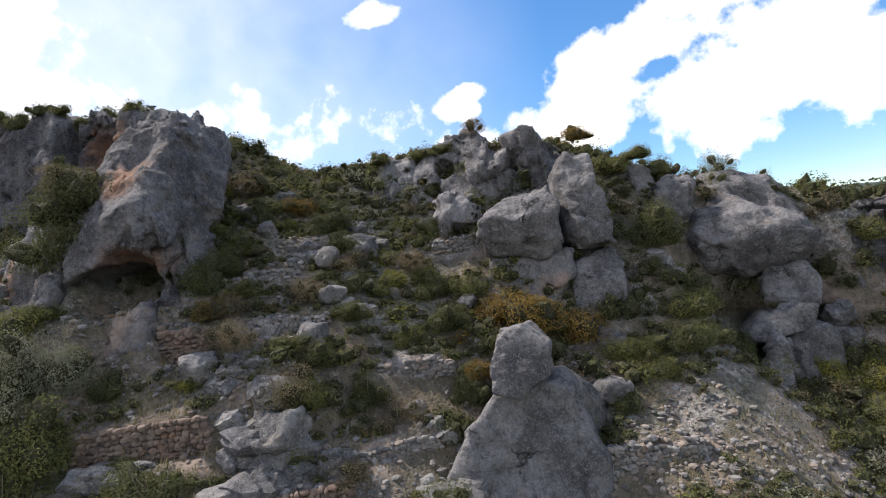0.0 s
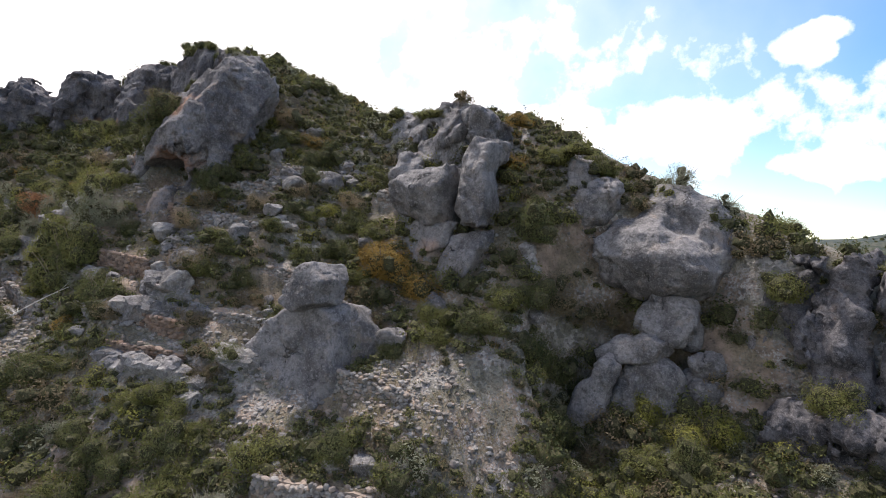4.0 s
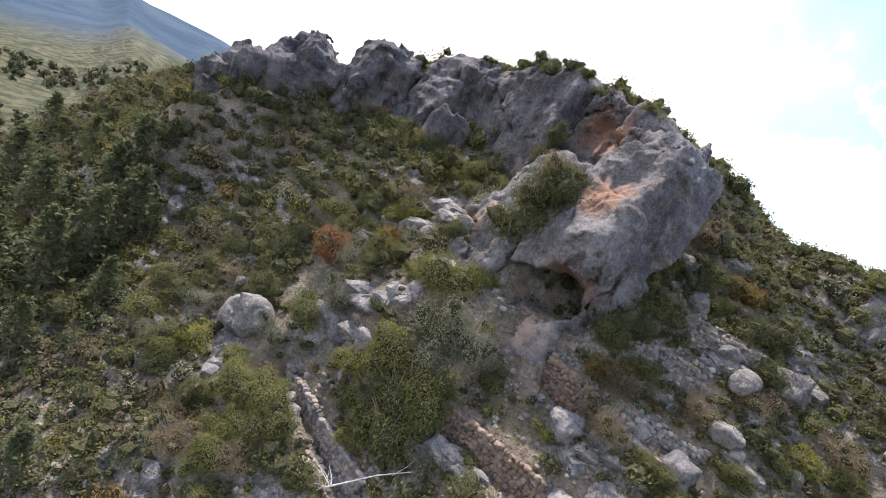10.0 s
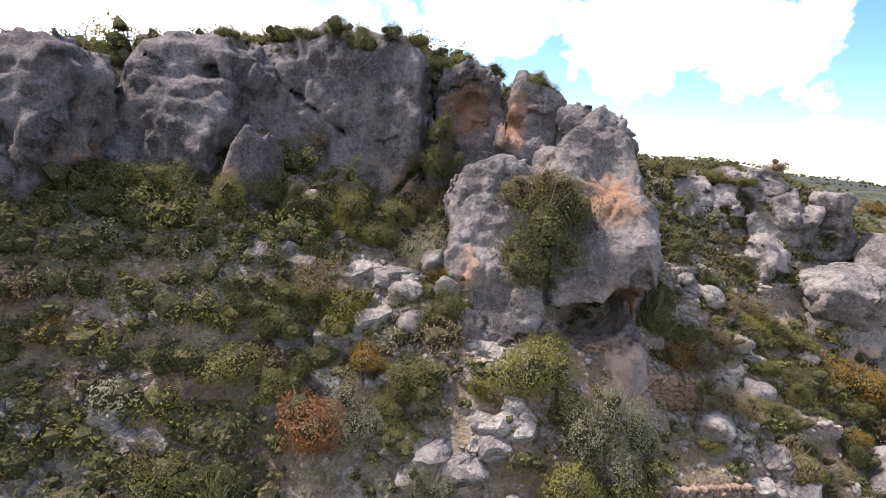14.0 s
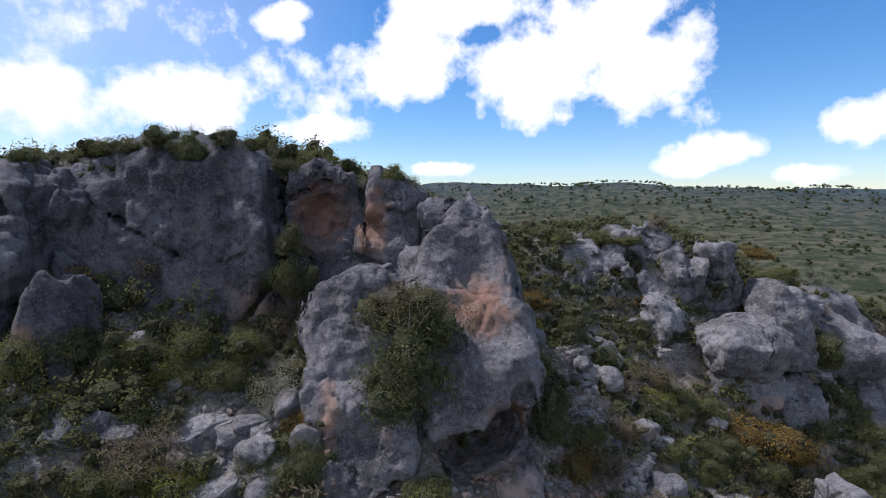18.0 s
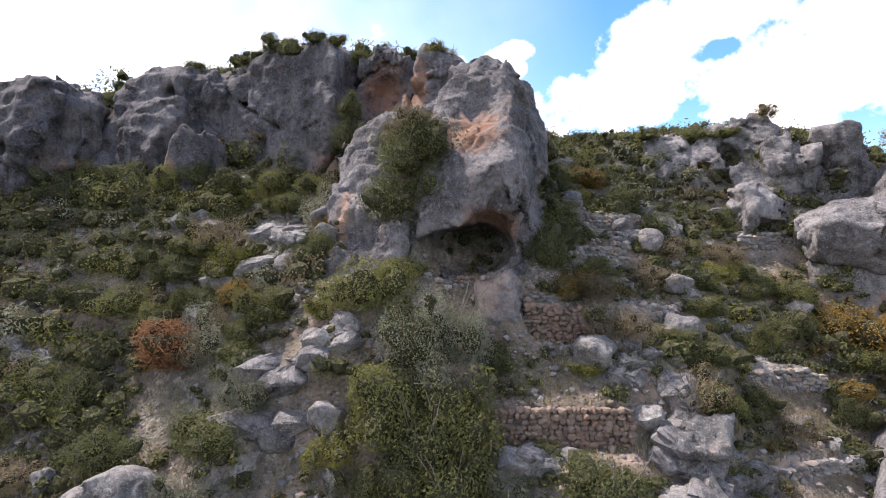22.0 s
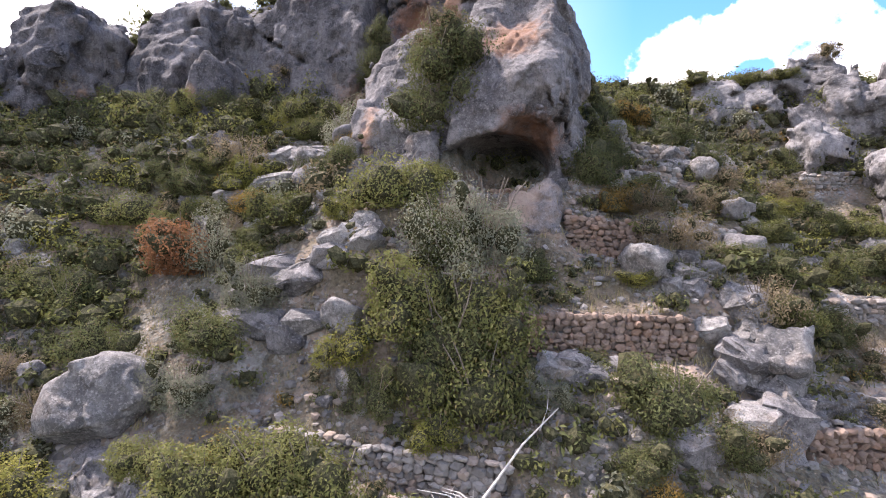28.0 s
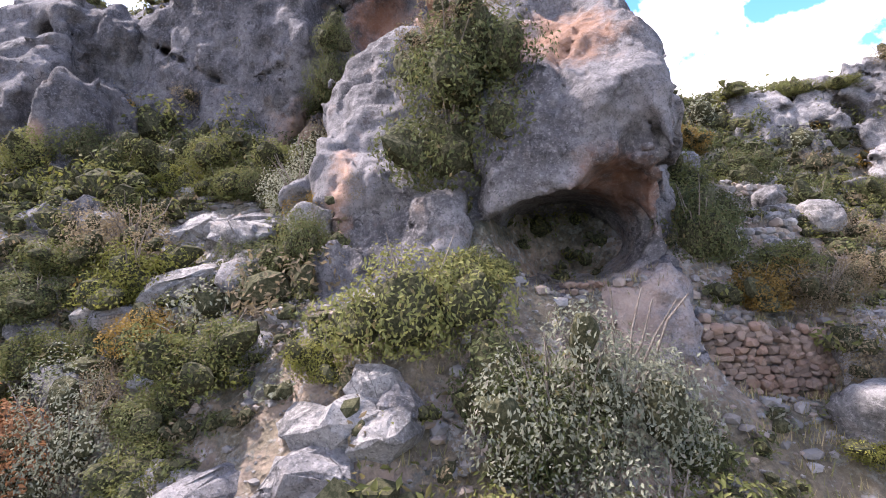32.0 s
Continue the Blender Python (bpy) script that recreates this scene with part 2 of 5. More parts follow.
MAT_PALE = rock_material("pale_limestone", (0.30, 0.283, 0.27), (0.13, 0.122, 0.117), (0.29, 0.23, 0.19), None, 0.2)


def stone_material(name, a, b, warm):
    """Single loose stones: each its own tone, with a fine grain."""
    m = Mat(name, 0.95, 0.2)
    rnd = m.math("ADD", m.geo.outputs["Random Per Island"], m.t.nodes.new("ShaderNodeObjectInfo").outputs["Random"])
    rnd = m.math("FRACT", rnd)
    c = m.mix(rnd, a, b)
    c = m.mix(m.math("MULTIPLY", m.step(m.math("FRACT", m.math("MULTIPLY", rnd, 7.31)), 0.55, 0.95), 0.65), c, warm)
    c = m.mix(m.math("MULTIPLY", m.step(m.noise(9.0, 6, 0.65), 0.5, 0.72), 0.5), c, tuple(v * 0.5 for v in b))
    m.colour(c)
    m.bump(m.noise(22.0, 6, 0.65), 0.7, 0.04)
    return m.m


MAT_STONE = stone_material("loose_stone", (0.27, 0.252, 0.236), (0.115, 0.107, 0.101), (0.31, 0.235, 0.18))
MAT_WALL = stone_material("wall_stone", (0.31, 0.287, 0.265), (0.14, 0.13, 0.122), (0.31, 0.235, 0.18))
MAT_WALL_WARM = stone_material("warm_wall_stone", (0.27, 0.200, 0.158), (0.125, 0.093, 0.075), (0.26, 0.165, 0.118))


def ground_material():
    m = Mat("ground_soil_and_scree", 0.97, 0.15)
    big = m.noise(0.16, 5, 0.6)
    mid = m.noise(0.9, 7, 0.65)
    fine = m.noise(7.0, 7, 0.7)
    soil = m.mix(m.step(mid, 0.35, 0.65), (0.150, 0.116, 0.092), (0.300, 0.228, 0.180))
    stones = m.voronoi(5.0, "F1", out=1)
    sep = m.node("ShaderNodeSeparateColor", Color=stones)
    grit = m.mix(sep.outputs[0], (0.125, 0.116, 0.108), (0.36, 0.335, 0.312))
    c = m.mix(m.step(m.math("ADD", fine, m.math("MULTIPLY", m.math("SUBTRACT", big, 0.5), 1.2)), 0.44, 0.56), soil, grit)
    litter = m.step(m.noise(0.55, 6, 0.7, m.scaled((1, 1, 1), (31, 5, 0))), 0.40, 0.56)
    c = m.mix(m.math("MULTIPLY", litter, 0.6), c, m.mix(m.step(m.noise(11.0, 5, 0.7), 0.4, 0.65), (0.050, 0.050, 0.027), (0.135, 0.120, 0.074)))
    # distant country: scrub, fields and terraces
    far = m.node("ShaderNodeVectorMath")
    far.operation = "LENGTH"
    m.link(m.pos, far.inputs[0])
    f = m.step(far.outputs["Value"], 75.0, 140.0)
    scrub = m.mix(m.step(m.noise(0.11, 8, 0.75), 0.44, 0.58), (0.026, 0.034, 0.016), (0.085, 0.080, 0.048))
    sp = m.node("ShaderNodeSeparateXYZ", Vector=m.pos)
    band = m.math("FRACT", m.math("MULTIPLY", m.math("ADD", sp.outputs[2], m.math("MULTIPLY", m.noise(0.02, 3, 0.5), 8.0)), 0.26))
    scrub = m.mix(m.math("MULTIPLY", m.step(band, 0.72, 0.85), m.math("MULTIPLY", m.step(m.noise(0.012, 3, 0.5), 0.45, 0.6), 0.3)), scrub, (0.17, 0.14, 0.10))
    c = m.mix(f, c, scrub)
    # past 420 m the colour turns blue: distance haze put into the ground colour
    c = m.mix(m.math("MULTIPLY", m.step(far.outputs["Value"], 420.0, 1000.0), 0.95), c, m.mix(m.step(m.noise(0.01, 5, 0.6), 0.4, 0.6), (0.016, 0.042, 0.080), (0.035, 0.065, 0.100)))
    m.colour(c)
    h = m.math("ADD", m.math("MULTIPLY", mid, 0.8), m.math("ADD", m.math("MULTIPLY", fine, 0.4), m.math("MULTIPLY", m.step(m.voronoi(5.0), 0.0, 0.45), 0.35)))
    m.bump(h, 1.0, 0.2)
    return m.m


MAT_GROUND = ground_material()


def leaf_material(name, a, b, dry=(0.16, 0.12, 0.06), dryness=0.15):
    m = Mat(name, 0.75, 0.12)
    rnd = m.geo.outputs["Random Per Island"]
    ob = m.t.nodes.new("ShaderNodeObjectInfo").outputs["Random"]
    c = m.mix(rnd, a, b)
    tone = m.mix(ob, tuple(v * 0.72 for v in a), tuple(min(1, v * 1.25) for v in b))
    c = m.mix(0.45, c, tone)
    patch = m.step(m.noise(1.3, 3, 0.5), 0.5, 0.7)
    c = m.mix(m.math("MULTIPLY", patch, 0.35), c, tuple(v * 0.6 for v in a))
    c = m.mix(m.math("MULTIPLY", m.step(m.math("FRACT", m.math("MULTIPLY", rnd, 13.7)), 1 - dryness, 1.0), 0.8), c, dry)
    m.colour(c)
    # light that comes through the thin leaves
    glow = m.t.nodes.new("ShaderNodeBsdfTranslucent")
    m.link(c, glow.inputs["Color"])
    both = m.t.nodes.new("ShaderNodeMixShader")
    both.inputs[0].default_value = 0.38
    m.link(m.b.outputs[0], both.inputs[1])
    m.link(glow.outputs[0], both.inputs[2])
    m.link(both.outputs[0], m.t.nodes["Material Output"].inputs["Surface"])
    return m.m


LEAVES = {
    "green": leaf_material("maquis_leaf", (0.080, 0.092, 0.030), (0.185, 0.184, 0.064)),
    "dark": leaf_material("dark_oak_leaf", (0.054, 0.066, 0.027), (0.135, 0.142, 0.058)),
    "lime": leaf_material("bright_leaf", (0.125, 0.132, 0.028), (0.245, 0.232, 0.060)),
    "olive": leaf_material("silver_olive_leaf", (0.150, 0.158, 0.108), (0.260, 0.262, 0.190), (0.27, 0.24, 0.19)),
    "brown": leaf_material("dry_brown_leaf", (0.135, 0.106, 0.064), (0.235, 0.186, 0.118)),
    "rust": leaf_material("rust_leaf", (0.200, 0.098, 0.048), (0.330, 0.170, 0.085), (0.14, 0.08, 0.05)),
    "ochre": leaf_material("ochre_leaf", (0.165, 0.105, 0.028), (0.270, 0.175, 0.048), (0.14, 0.13, 0.05)),
    "pine": leaf_material("pine_needle", (0.048, 0.060, 0.030), (0.110, 0.124, 0.060)),
}
_w = Mat("grey_wood", 0.9, 0.2)
_w.colour(_w.mix(_w.step(_w.noise(6.0, 6, 0.7, _w.scaled((8, 8, 1))), 0.4, 0.65), (0.12, 0.095, 0.075), (0.26, 0.225, 0.19)))
MAT_WOOD = _w.m
# core that fills a crown; shade between leaves is put into its colour
_w = Mat("shaded_crown_core", 0.95, 0.1)
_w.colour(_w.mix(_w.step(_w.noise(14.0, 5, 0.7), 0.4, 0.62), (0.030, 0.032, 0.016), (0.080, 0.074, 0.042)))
MAT_SHADE_CORE = _w.m
_w = Mat("dead_wood", 0.85, 0.2)
_w.colour(_w.mix(_w.step(_w.noise(7.0, 6, 0.7), 0.4, 0.65), (0.40, 0.37, 0.34), (0.62, 0.59, 0.55)))
MAT_DEAD = _w.m
_w = Mat("dry_grass", 0.8, 0.2)
_w.colour(_w.mix(_w.geo.outputs["Random Per Island"], (0.10, 0.11, 0.035), (0.33, 0.26, 0.14)))
MAT_GRASS = _w.m
_w = Mat("pale_road", 0.95, 0.2)
_w.colour(_w.mix(_w.step(_w.noise(0.2, 5, 0.6), 0.4, 0.65), (0.32, 0.30, 0.27), (0.42, 0.40, 0.36)))
MAT_ROAD = _w.m


# ---- noise and shapes ----
def vnoise(p, seed=0):
    """Smooth value noise, -1 to 1, at an array of points (n, 3)."""
    i = np.floor(p).astype(np.int64)
    f = p - i
    f = f * f * (3 - 2 * f)
    out = 0
    for dx in (0, 1):
        for dy in (0, 1):
            for dz in (0, 1):
                h = (i[:, 0] + dx) * 374761393 + (i[:, 1] + dy) * 668265263 + (i[:, 2] + dz) * 1442695041 + seed * 974634777
                h = (h ^ (h >> 13)) * 1274126177 & 0x7FFFFFFF
                h = (h ^ (h >> 16)) & 0xFFFF
                w = (f[:, 0] if dx else 1 - f[:, 0]) * (f[:, 1] if dy else 1 - f[:, 1]) * (f[:, 2] if dz else 1 - f[:, 2])
                out = out + w * (h / 32767.5 - 1)
    return out


def fbm(p, octaves=4, seed=0, gain=0.5):
    out, a = 0, 1.0
    for k in range(octaves):
        out = out + a * vnoise(p * 2.03**k + 17.3 * k, seed + k)
        a *= gain
    return out


def mesh_of(name, verts, faces, material, smooth=True):
    me = bpy.data.meshes.new(name)
    verts = np.asarray(verts, np.float32)
    faces = np.asarray(faces, np.int32)
    n = faces.shape[1]
    me.vertices.add(len(verts))
    me.vertices.foreach_set("co", verts.ravel())
    me.loops.add(faces.size)
    me.loops.foreach_set("vertex_index", faces.ravel())
    me.polygons.add(len(faces))
    me.polygons.foreach_set("loop_start", np.arange(0, faces.size, n, dtype=np.int32))
    me.polygons.foreach_set("use_smooth", np.full(len(faces), smooth))
    me.materials.append(material)
    me.update(calc_edges=True)
    return me


def part(name, me, parent, label=""):
    ob = new(name, me)
    ob.parent = parent
    return tagged(ob, label)


def icosphere(sub):
    bm = bmesh.new()
    bmesh.ops.create_icosphere(bm, subdivisions=sub, radius=1)
    v = np.array([x.co[:] for x in bm.verts])
    f = np.array([[q.index for q in x.verts] for x in bm.faces])
    bm.free()
    return v, f


# ---- ground ----
def soft(v, w):
    return w * np.logaddexp(0, v / w)


# Broad swells and hollows of the slope: x, y, height.
SWELLS = [
    (-50, 17, 0.08), (-50, 26, -1.18), (-50, 36, -0.90), (-40, 17, -0.89), (-40, 26, -0.44), (-40, 36, -0.86), (-30, 17, -0.32),
    (-30, 26, -0.25), (-30, 36, -0.34), (-21, 17, -1.20), (-21, 26, -0.31), (-21, 36, -0.91), (-13, 17, -0.37), (-13, 26, 1.69),
    (-13, 36, -1.03), (-5, 17, 0.23), (-5, 26, -0.42), (-5, 36, -1.55), (4, 29, -1.73), (4, 39, -0.41), (14, 20, -0.05), (14, 29,
    -1.87), (14, 39, -4.95), (-46, 45, -0.10), (-36, 45, 0.06), (-26, 45, 0.48), (-17, 45, 0.85), (-8, 45, 1.53), (1, 45, 2.61),
    (10, 45, 1.57), (19, 45, 0.95), (-59, 11, 1.6), (-60, 20, 1.2), (-69, 13, 1.8), (-70, 23, 1.4)
]
# Smaller rises and dips: x, y, height.
DIPS = [(-44.5, 17.5, 1.4), (-9.6, 33.3, 0.34), (-10.2, 26.4, 0.43), (-23.2, 25.2, 0.21), (-25.4, 26, 0.16), (-21, 20.4, 0.23), (-27.2, 20.7, -1.1), (-25.9, 19.5, -0.24), (-13.6, 21.1, -1.56), (-25.2, 15.8, -0.38), (3.7, 35.4, -2.31), (-38.9, 25.1, 1.12), (-42.7, 22, 1.76), (-44, 17, 1.97), (-43.5, 14, 3.55), (-32.4, 25.7, 0.89), (-28, 29.5, -1.3), (-9.5, 39.2, -2.06), (-2, 39, -0.78), (-13.5, 42.5, 0.39), (-2.9, 44, -0.86), (5.4, 45, -1.25), (8.5, 46.5, -0.89), (6, 33, 2.1), (4, 31.5, -0.45), (-16, 24.6, 0.4), (0, 25, -0.83)]
# Terraces held by dry-stone walls: ends x, y, x, y, top at each end, height.
TERRACES = [
    (-14.4, 26.7, -11.9, 27.3, -0.7, -1.1, 1.9), (-10.9, 27.7, -8.6, 30.6, -0.9, -1.0, 1.0), (-15.1, 22.9, -10.4, 24.4, -3.9, -3.9, 1.6),
    (-22.0, 18.7, -14.6, 19.8, -7.0, -7.2, 1.5), (-13.4, 30.3, -10.8, 32.2, 1.2, 1.5, 1.0), (-12.6, 33.2, -10.2, 34.8, 2.9, 2.9, 0.8),
    (-7.6, 22.0, -4.4, 24.8, -7.8, -7.9, 0.9), (-15.8, 15.7, -12.2, 17.1, -9.2, -9.3, 1.1), (-5.9, 26.4, -3.2, 28.4, -6.0, -6.0, 0.8),
    (-9.2, 22.9, -5.4, 25.0, -6.3, -6.6, 0.9), (2.6, 29.6, 6.4, 31.2, -7.3, -7.6, 0.8), (4.5, 25.0, 8.7, 28.0, -10.7, -10.5, 0.8),
    (-6.1, 29.9, -3.3, 31.0, -3.5, -3.7, 0.7), (-5.3, 37.2, -2.9, 38.4, 1.9, 1.9, 0.7),
]


def slope(x, y):
    """The hillside without its terraces: a crest that runs from the crags to the round boulder, and the country round it."""
    yc = np.interp(x, [-60, -50, -40, -20, -5, 25], [24, 28, 33, 36, 44, 47])
    zc = np.interp(x, [-130, -60, -45, -20, -5, 8, 20, 45, 90], [-22, 5, 9, 9, 7.5, 5, 1, -10, -26])
    u = y - yc
    z = zc - 0.82 * soft(-u, 2.0) - 0.4 * soft(u, 2.0) + 1.0
    z = -40 + soft(z + 40, 5.0)
    # the step up behind the crags
    lip = np.interp(x, [-60, -46, -36, -24, -19], [24, 29.5, 32, 34, 35.5])
    rise = np.interp(x, [-58, -50, -44, -36, -26, -19, -16], [0, 3, 4.5, 5.5, 5.5, 2.5, 0])
    z = z + rise / (1 + np.exp(-np.clip((y - lip) / 0.5, -50, 50))) * np.exp(-np.clip((y - lip) / 25, 0, 9) ** 2)
    for cx, cy, h in SWELLS:
        z = z + h * np.exp(-((x - cx) ** 2 + (y - cy) ** 2) / 70.4)
    for cx, cy, h in DIPS:
        z = z + h * np.exp(-((x - cx) ** 2 + (y - cy) ** 2) / 24.0)
    away = soft(-x - 120, 20)
    z = z - 0.055 * away
    for cx, cy, rx, ry, h in FAR_HILLS:
        z = z + h * np.exp(-(((x - cx) / rx) ** 2 + ((y - cy) / ry) ** 2))
    return z


# Hills at a distance: centre x, y, spread x, y, height.
FAR_HILLS = [
    (40, 640, 240, 190, 54), (200, 620, 120, 150, 14), (300, 560, 150, 170, 24), (-120, 900, 300, 250, 36), (250, 300, 80, 80, 14), (520, 500, 200, 200, 40), (620, 760, 300, 200, 50),
    (-640, 60, 200, 110, 26), (-1500, 130, 500, 330, 122), (-1500, -520, 500, 240, 78), (-900, 500, 400, 200, 50), (0, -700, 500, 250, 60),
]


# Small places levelled: the cave's floor, the ground before it, the gully: x, y, reach x, y, height, rise.
LEVELS = [(-21.0, 25.5, 2.4, 1.6, 0.0, 0.55), (-16.9, 27.8, 2.4, 2.9, 0.05, 0), (-15.7, 25.2, 1.7, 1.1, -1.7, 0.3), (13.4, 40.2, 6.6, 5.4, -8.9, 0.6), (22.5, 41.6, 7.5, 5.0, -8.2, 0.55)]


def height(x, y):
    x, y = np.asarray(x, float), np.asarray(y, float)
    z = slope(x, y)
    for cx, cy, rx, ry, h, up in LEVELS:
        z = z + np.clip(1.6 - 1.6 * ((x - cx) / rx) ** 2 - 1.6 * ((y - cy) / ry) ** 2, 0, 1) * (h + up * (y - cy) - z)
    for x0, y0, x1, y1, z0, z1, h in TERRACES:
        lx, ly = x1 - x0, y1 - y0
        ln = math.hypot(lx, ly)
        s = ((x - x0) * lx + (y - y0) * ly) / ln
        d = (-(x - x0) * ly + (y - y0) * lx) / ln        # uphill of the wall
        top = z0 + (z1 - z0) * np.clip(s / ln, 0, 1)
        along = np.clip((s + 0.6) / 0.8, 0, 1) * np.clip((ln + 0.6 - s) / 0.8, 0, 1)
        up = np.where(d > 0.12, np.clip(1 - (d - 0.12) / 2.4, 0, 1), 0)
        down = np.where(d <= 0.12, np.clip(1 + (d - 0.12) / 2.6, 0, 1), 0)
        z = z + along * (up * (top - 0.06 - z) + down * (np.minimum(top - h + 0.06, z) - z))
    return z


def ground_z(x, y):
    p = np.stack([np.atleast_1d(x), np.atleast_1d(y), 0 * np.atleast_1d(x)], -1).astype(float)
    near = np.exp(-((p[:, 0] + 15) / 60) ** 2 - ((p[:, 1] - 28) / 60) ** 2)
    rough = 0.20 * fbm(p * 0.45, 4, 3) + 0.10 * np.abs(fbm(p * 1.3, 3, 9))
    far = np.hypot(p[:, 0], p[:, 1])
    return height(p[:, 0], p[:, 1]) + rough * near + np.clip((far - 90) / 300, 0, 1) * 5 * fbm(p * 0.012, 4, 5)


def spot(x, y):
    return float(ground_z([x], [y])[0])


def axis_steps(lo, hi, step, far):
    inner = list(np.arange(lo, hi + step / 2, step))
    d, a, b, left, right = step, inner[0], inner[-1], [], []
    while a > -far or b < far:
        d *= 1.16
        a, b = a - d, b + d
        left.append(a)
        right.append(b)
    return np.array(left[::-1] + inner + right)


def build_ground():
    xs, ys = axis_steps(-60, 28, 0.3, 3500), axis_steps(6, 52, 0.3, 3500)
    gx, gy = np.meshgrid(xs, ys)
    v = np.stack([gx.ravel(), gy.ravel(), ground_z(gx.ravel(), gy.ravel())], -1)
    i = np.arange(gx.size).reshape(gx.shape)
    q = np.stack([i[:-1, :-1], i[:-1, 1:], i[1:, 1:], i[1:, :-1]], -1).reshape(-1, 4)
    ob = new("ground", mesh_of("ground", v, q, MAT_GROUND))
    return tagged(ob, "steep rocky hillside of pale soil, scree and leaf litter", "ground", kind="structure")


build_ground()


# ---- rock masses ----
def surface_net(d, origin, h):
    """The zero surface of a field on a grid, as vertices and quads."""
    inside = d < 0
    nx, ny, nz = d.shape
    pos = np.zeros((nx - 1, ny - 1, nz - 1, 3))
    cnt = np.zeros((nx - 1, ny - 1, nz - 1))
    cut = lambda a, b, n: slice(a, n - 1 + a)
    for ax in range(3):
        o1, o2 = [k for k in range(3) if k != ax]
        for a in (0, 1):
            for b in (0, 1):
                off = [0, 0, 0]
                off[o1], off[o2] = a, b
                s0 = tuple(slice(off[k], d.shape[k] - 1 + off[k]) for k in range(3))
                off[ax] = 1
                s1 = tuple(slice(off[k], d.shape[k] - 1 + off[k]) for k in range(3))
                d0, d1 = d[s0], d[s1]
                x = inside[s0] != inside[s1]
                t = np.where(x, d0 / np.where(x, d0 - d1, 1), 0)
                cnt += x
                pos[..., ax] += t * x
                pos[..., o1] += a * x
                pos[..., o2] += b * x
    act = cnt > 0
    ids = np.full(act.shape, -1)
    ids[act] = np.arange(act.sum())
    cell = np.argwhere(act)
    verts = origin + h * (cell + pos[act] / cnt[act][:, None])
    quads = []
    for ax in range(3):
        o1, o2 = [(1, 2), (2, 0), (0, 1)][ax]
        s0 = [slice(1, -1)] * 3
        s0[ax] = slice(0, -1)
        s1 = [slice(1, -1)] * 3
        s1[ax] = slice(1, None)
        a, b = inside[tuple(s0)], inside[tuple(s1)]
        for flip in (False, True):
            e = np.argwhere((a & ~b) if not flip else (~a & b))
            e = e + np.array([0 if k == ax else 1 for k in range(3)])
            q = []
            for da, db in ((-1, -1), (0, -1), (0, 0), (-1, 0)):
                c = e.copy()
                c[:, o1] += da
                c[:, o2] += db
                q.append(ids[c[:, 0], c[:, 1], c[:, 2]])
            q = np.stack(q if not flip else q[::-1], -1)
            quads.append(q)
    return verts, np.concatenate(quads)


def blob_distance(p, row):
    """About the distance to a rounded block: centre, half sizes, turn, tilt, squareness."""
    cx, cy, cz, rx, ry, rz, turn, tilt, n = row
    q = p - (cx, cy, cz)
    a, b = radians(turn), radians(tilt)
    x, y = q[:, 0] * math.cos(a) + q[:, 1] * math.sin(a), -q[:, 0] * math.sin(a) + q[:, 1] * math.cos(a)
    x, z = x * math.cos(b) + q[:, 2] * math.sin(b), -x * math.sin(b) + q[:, 2] * math.cos(b)
    k = (np.abs(x / rx) ** n + np.abs(y / ry) ** n + np.abs(z / rz) ** n) ** (1 / n)
    return (k - 1) * min(rx, ry, rz)


def cells(p, seed):
    """Random value of the nearest cell, and how far the next cell's border is."""
    i = np.floor(p).astype(np.int64)
    f1 = np.full(len(p), 9.0)
    f2 = np.full(len(p), 9.0)
    val = np.zeros(len(p))
    for dx in (-1, 0, 1):
        for dy in (-1, 0, 1):
            for dz in (-1, 0, 1):
                c = i + (dx, dy, dz)
                h = c[:, 0] * 374761393 + c[:, 1] * 668265263 + c[:, 2] * 1442695041 + seed * 974634777
                h = (h ^ (h >> 13)) * 1274126177 & 0x7FFFFFFF
                h = (h ^ (h >> 16)) & 0x7FFFFFFF
                q = c + 0.15 + 0.7 * np.stack([(h & 1023) / 1023, ((h >> 10) & 1023) / 1023, ((h >> 20) & 1023) / 1023], -1) - p
                e = np.sqrt((q * q).sum(1))
                near = e < f1
                f2 = np.where(near, f1, np.minimum(f2, e))
                val = np.where(near, ((h >> 5) & 255) / 127.5 - 1, val)
                f1 = np.where(near, e, f1)
    return val, f2 - f1


def prism(outline, front, depth, edge=0.7, shift=0.0, turn=0.0):
    """A block of rock by its outline seen from the slope (x, z), its front face (z, y), its depth, the radius of its edges, how far it drifts in x with depth, and how far its face falls back with x."""
    x, z = [p[0] for p in outline], [p[1] for p in outline]
    y = [q[1] for q in front]
    box = ((min(x) + max(x)) / 2, (min(y) + max(y) + depth) / 2, (min(z) + max(z)) / 2, (max(x) - min(x)) / 2 + abs(shift) * depth, (max(y) - min(y) + depth) / 2, (max(z) - min(z)) / 2)
    wide = abs(turn) * box[3]
    return (*box[:4], box[4] + wide, box[5]), outline, front, depth, edge, shift, turn


def meet(a, b, r):
    """Both of two fields, with a rounded edge."""
    return np.minimum(-r, np.maximum(a, b)) + np.hypot(np.maximum(a + r, 0), np.maximum(b + r, 0))


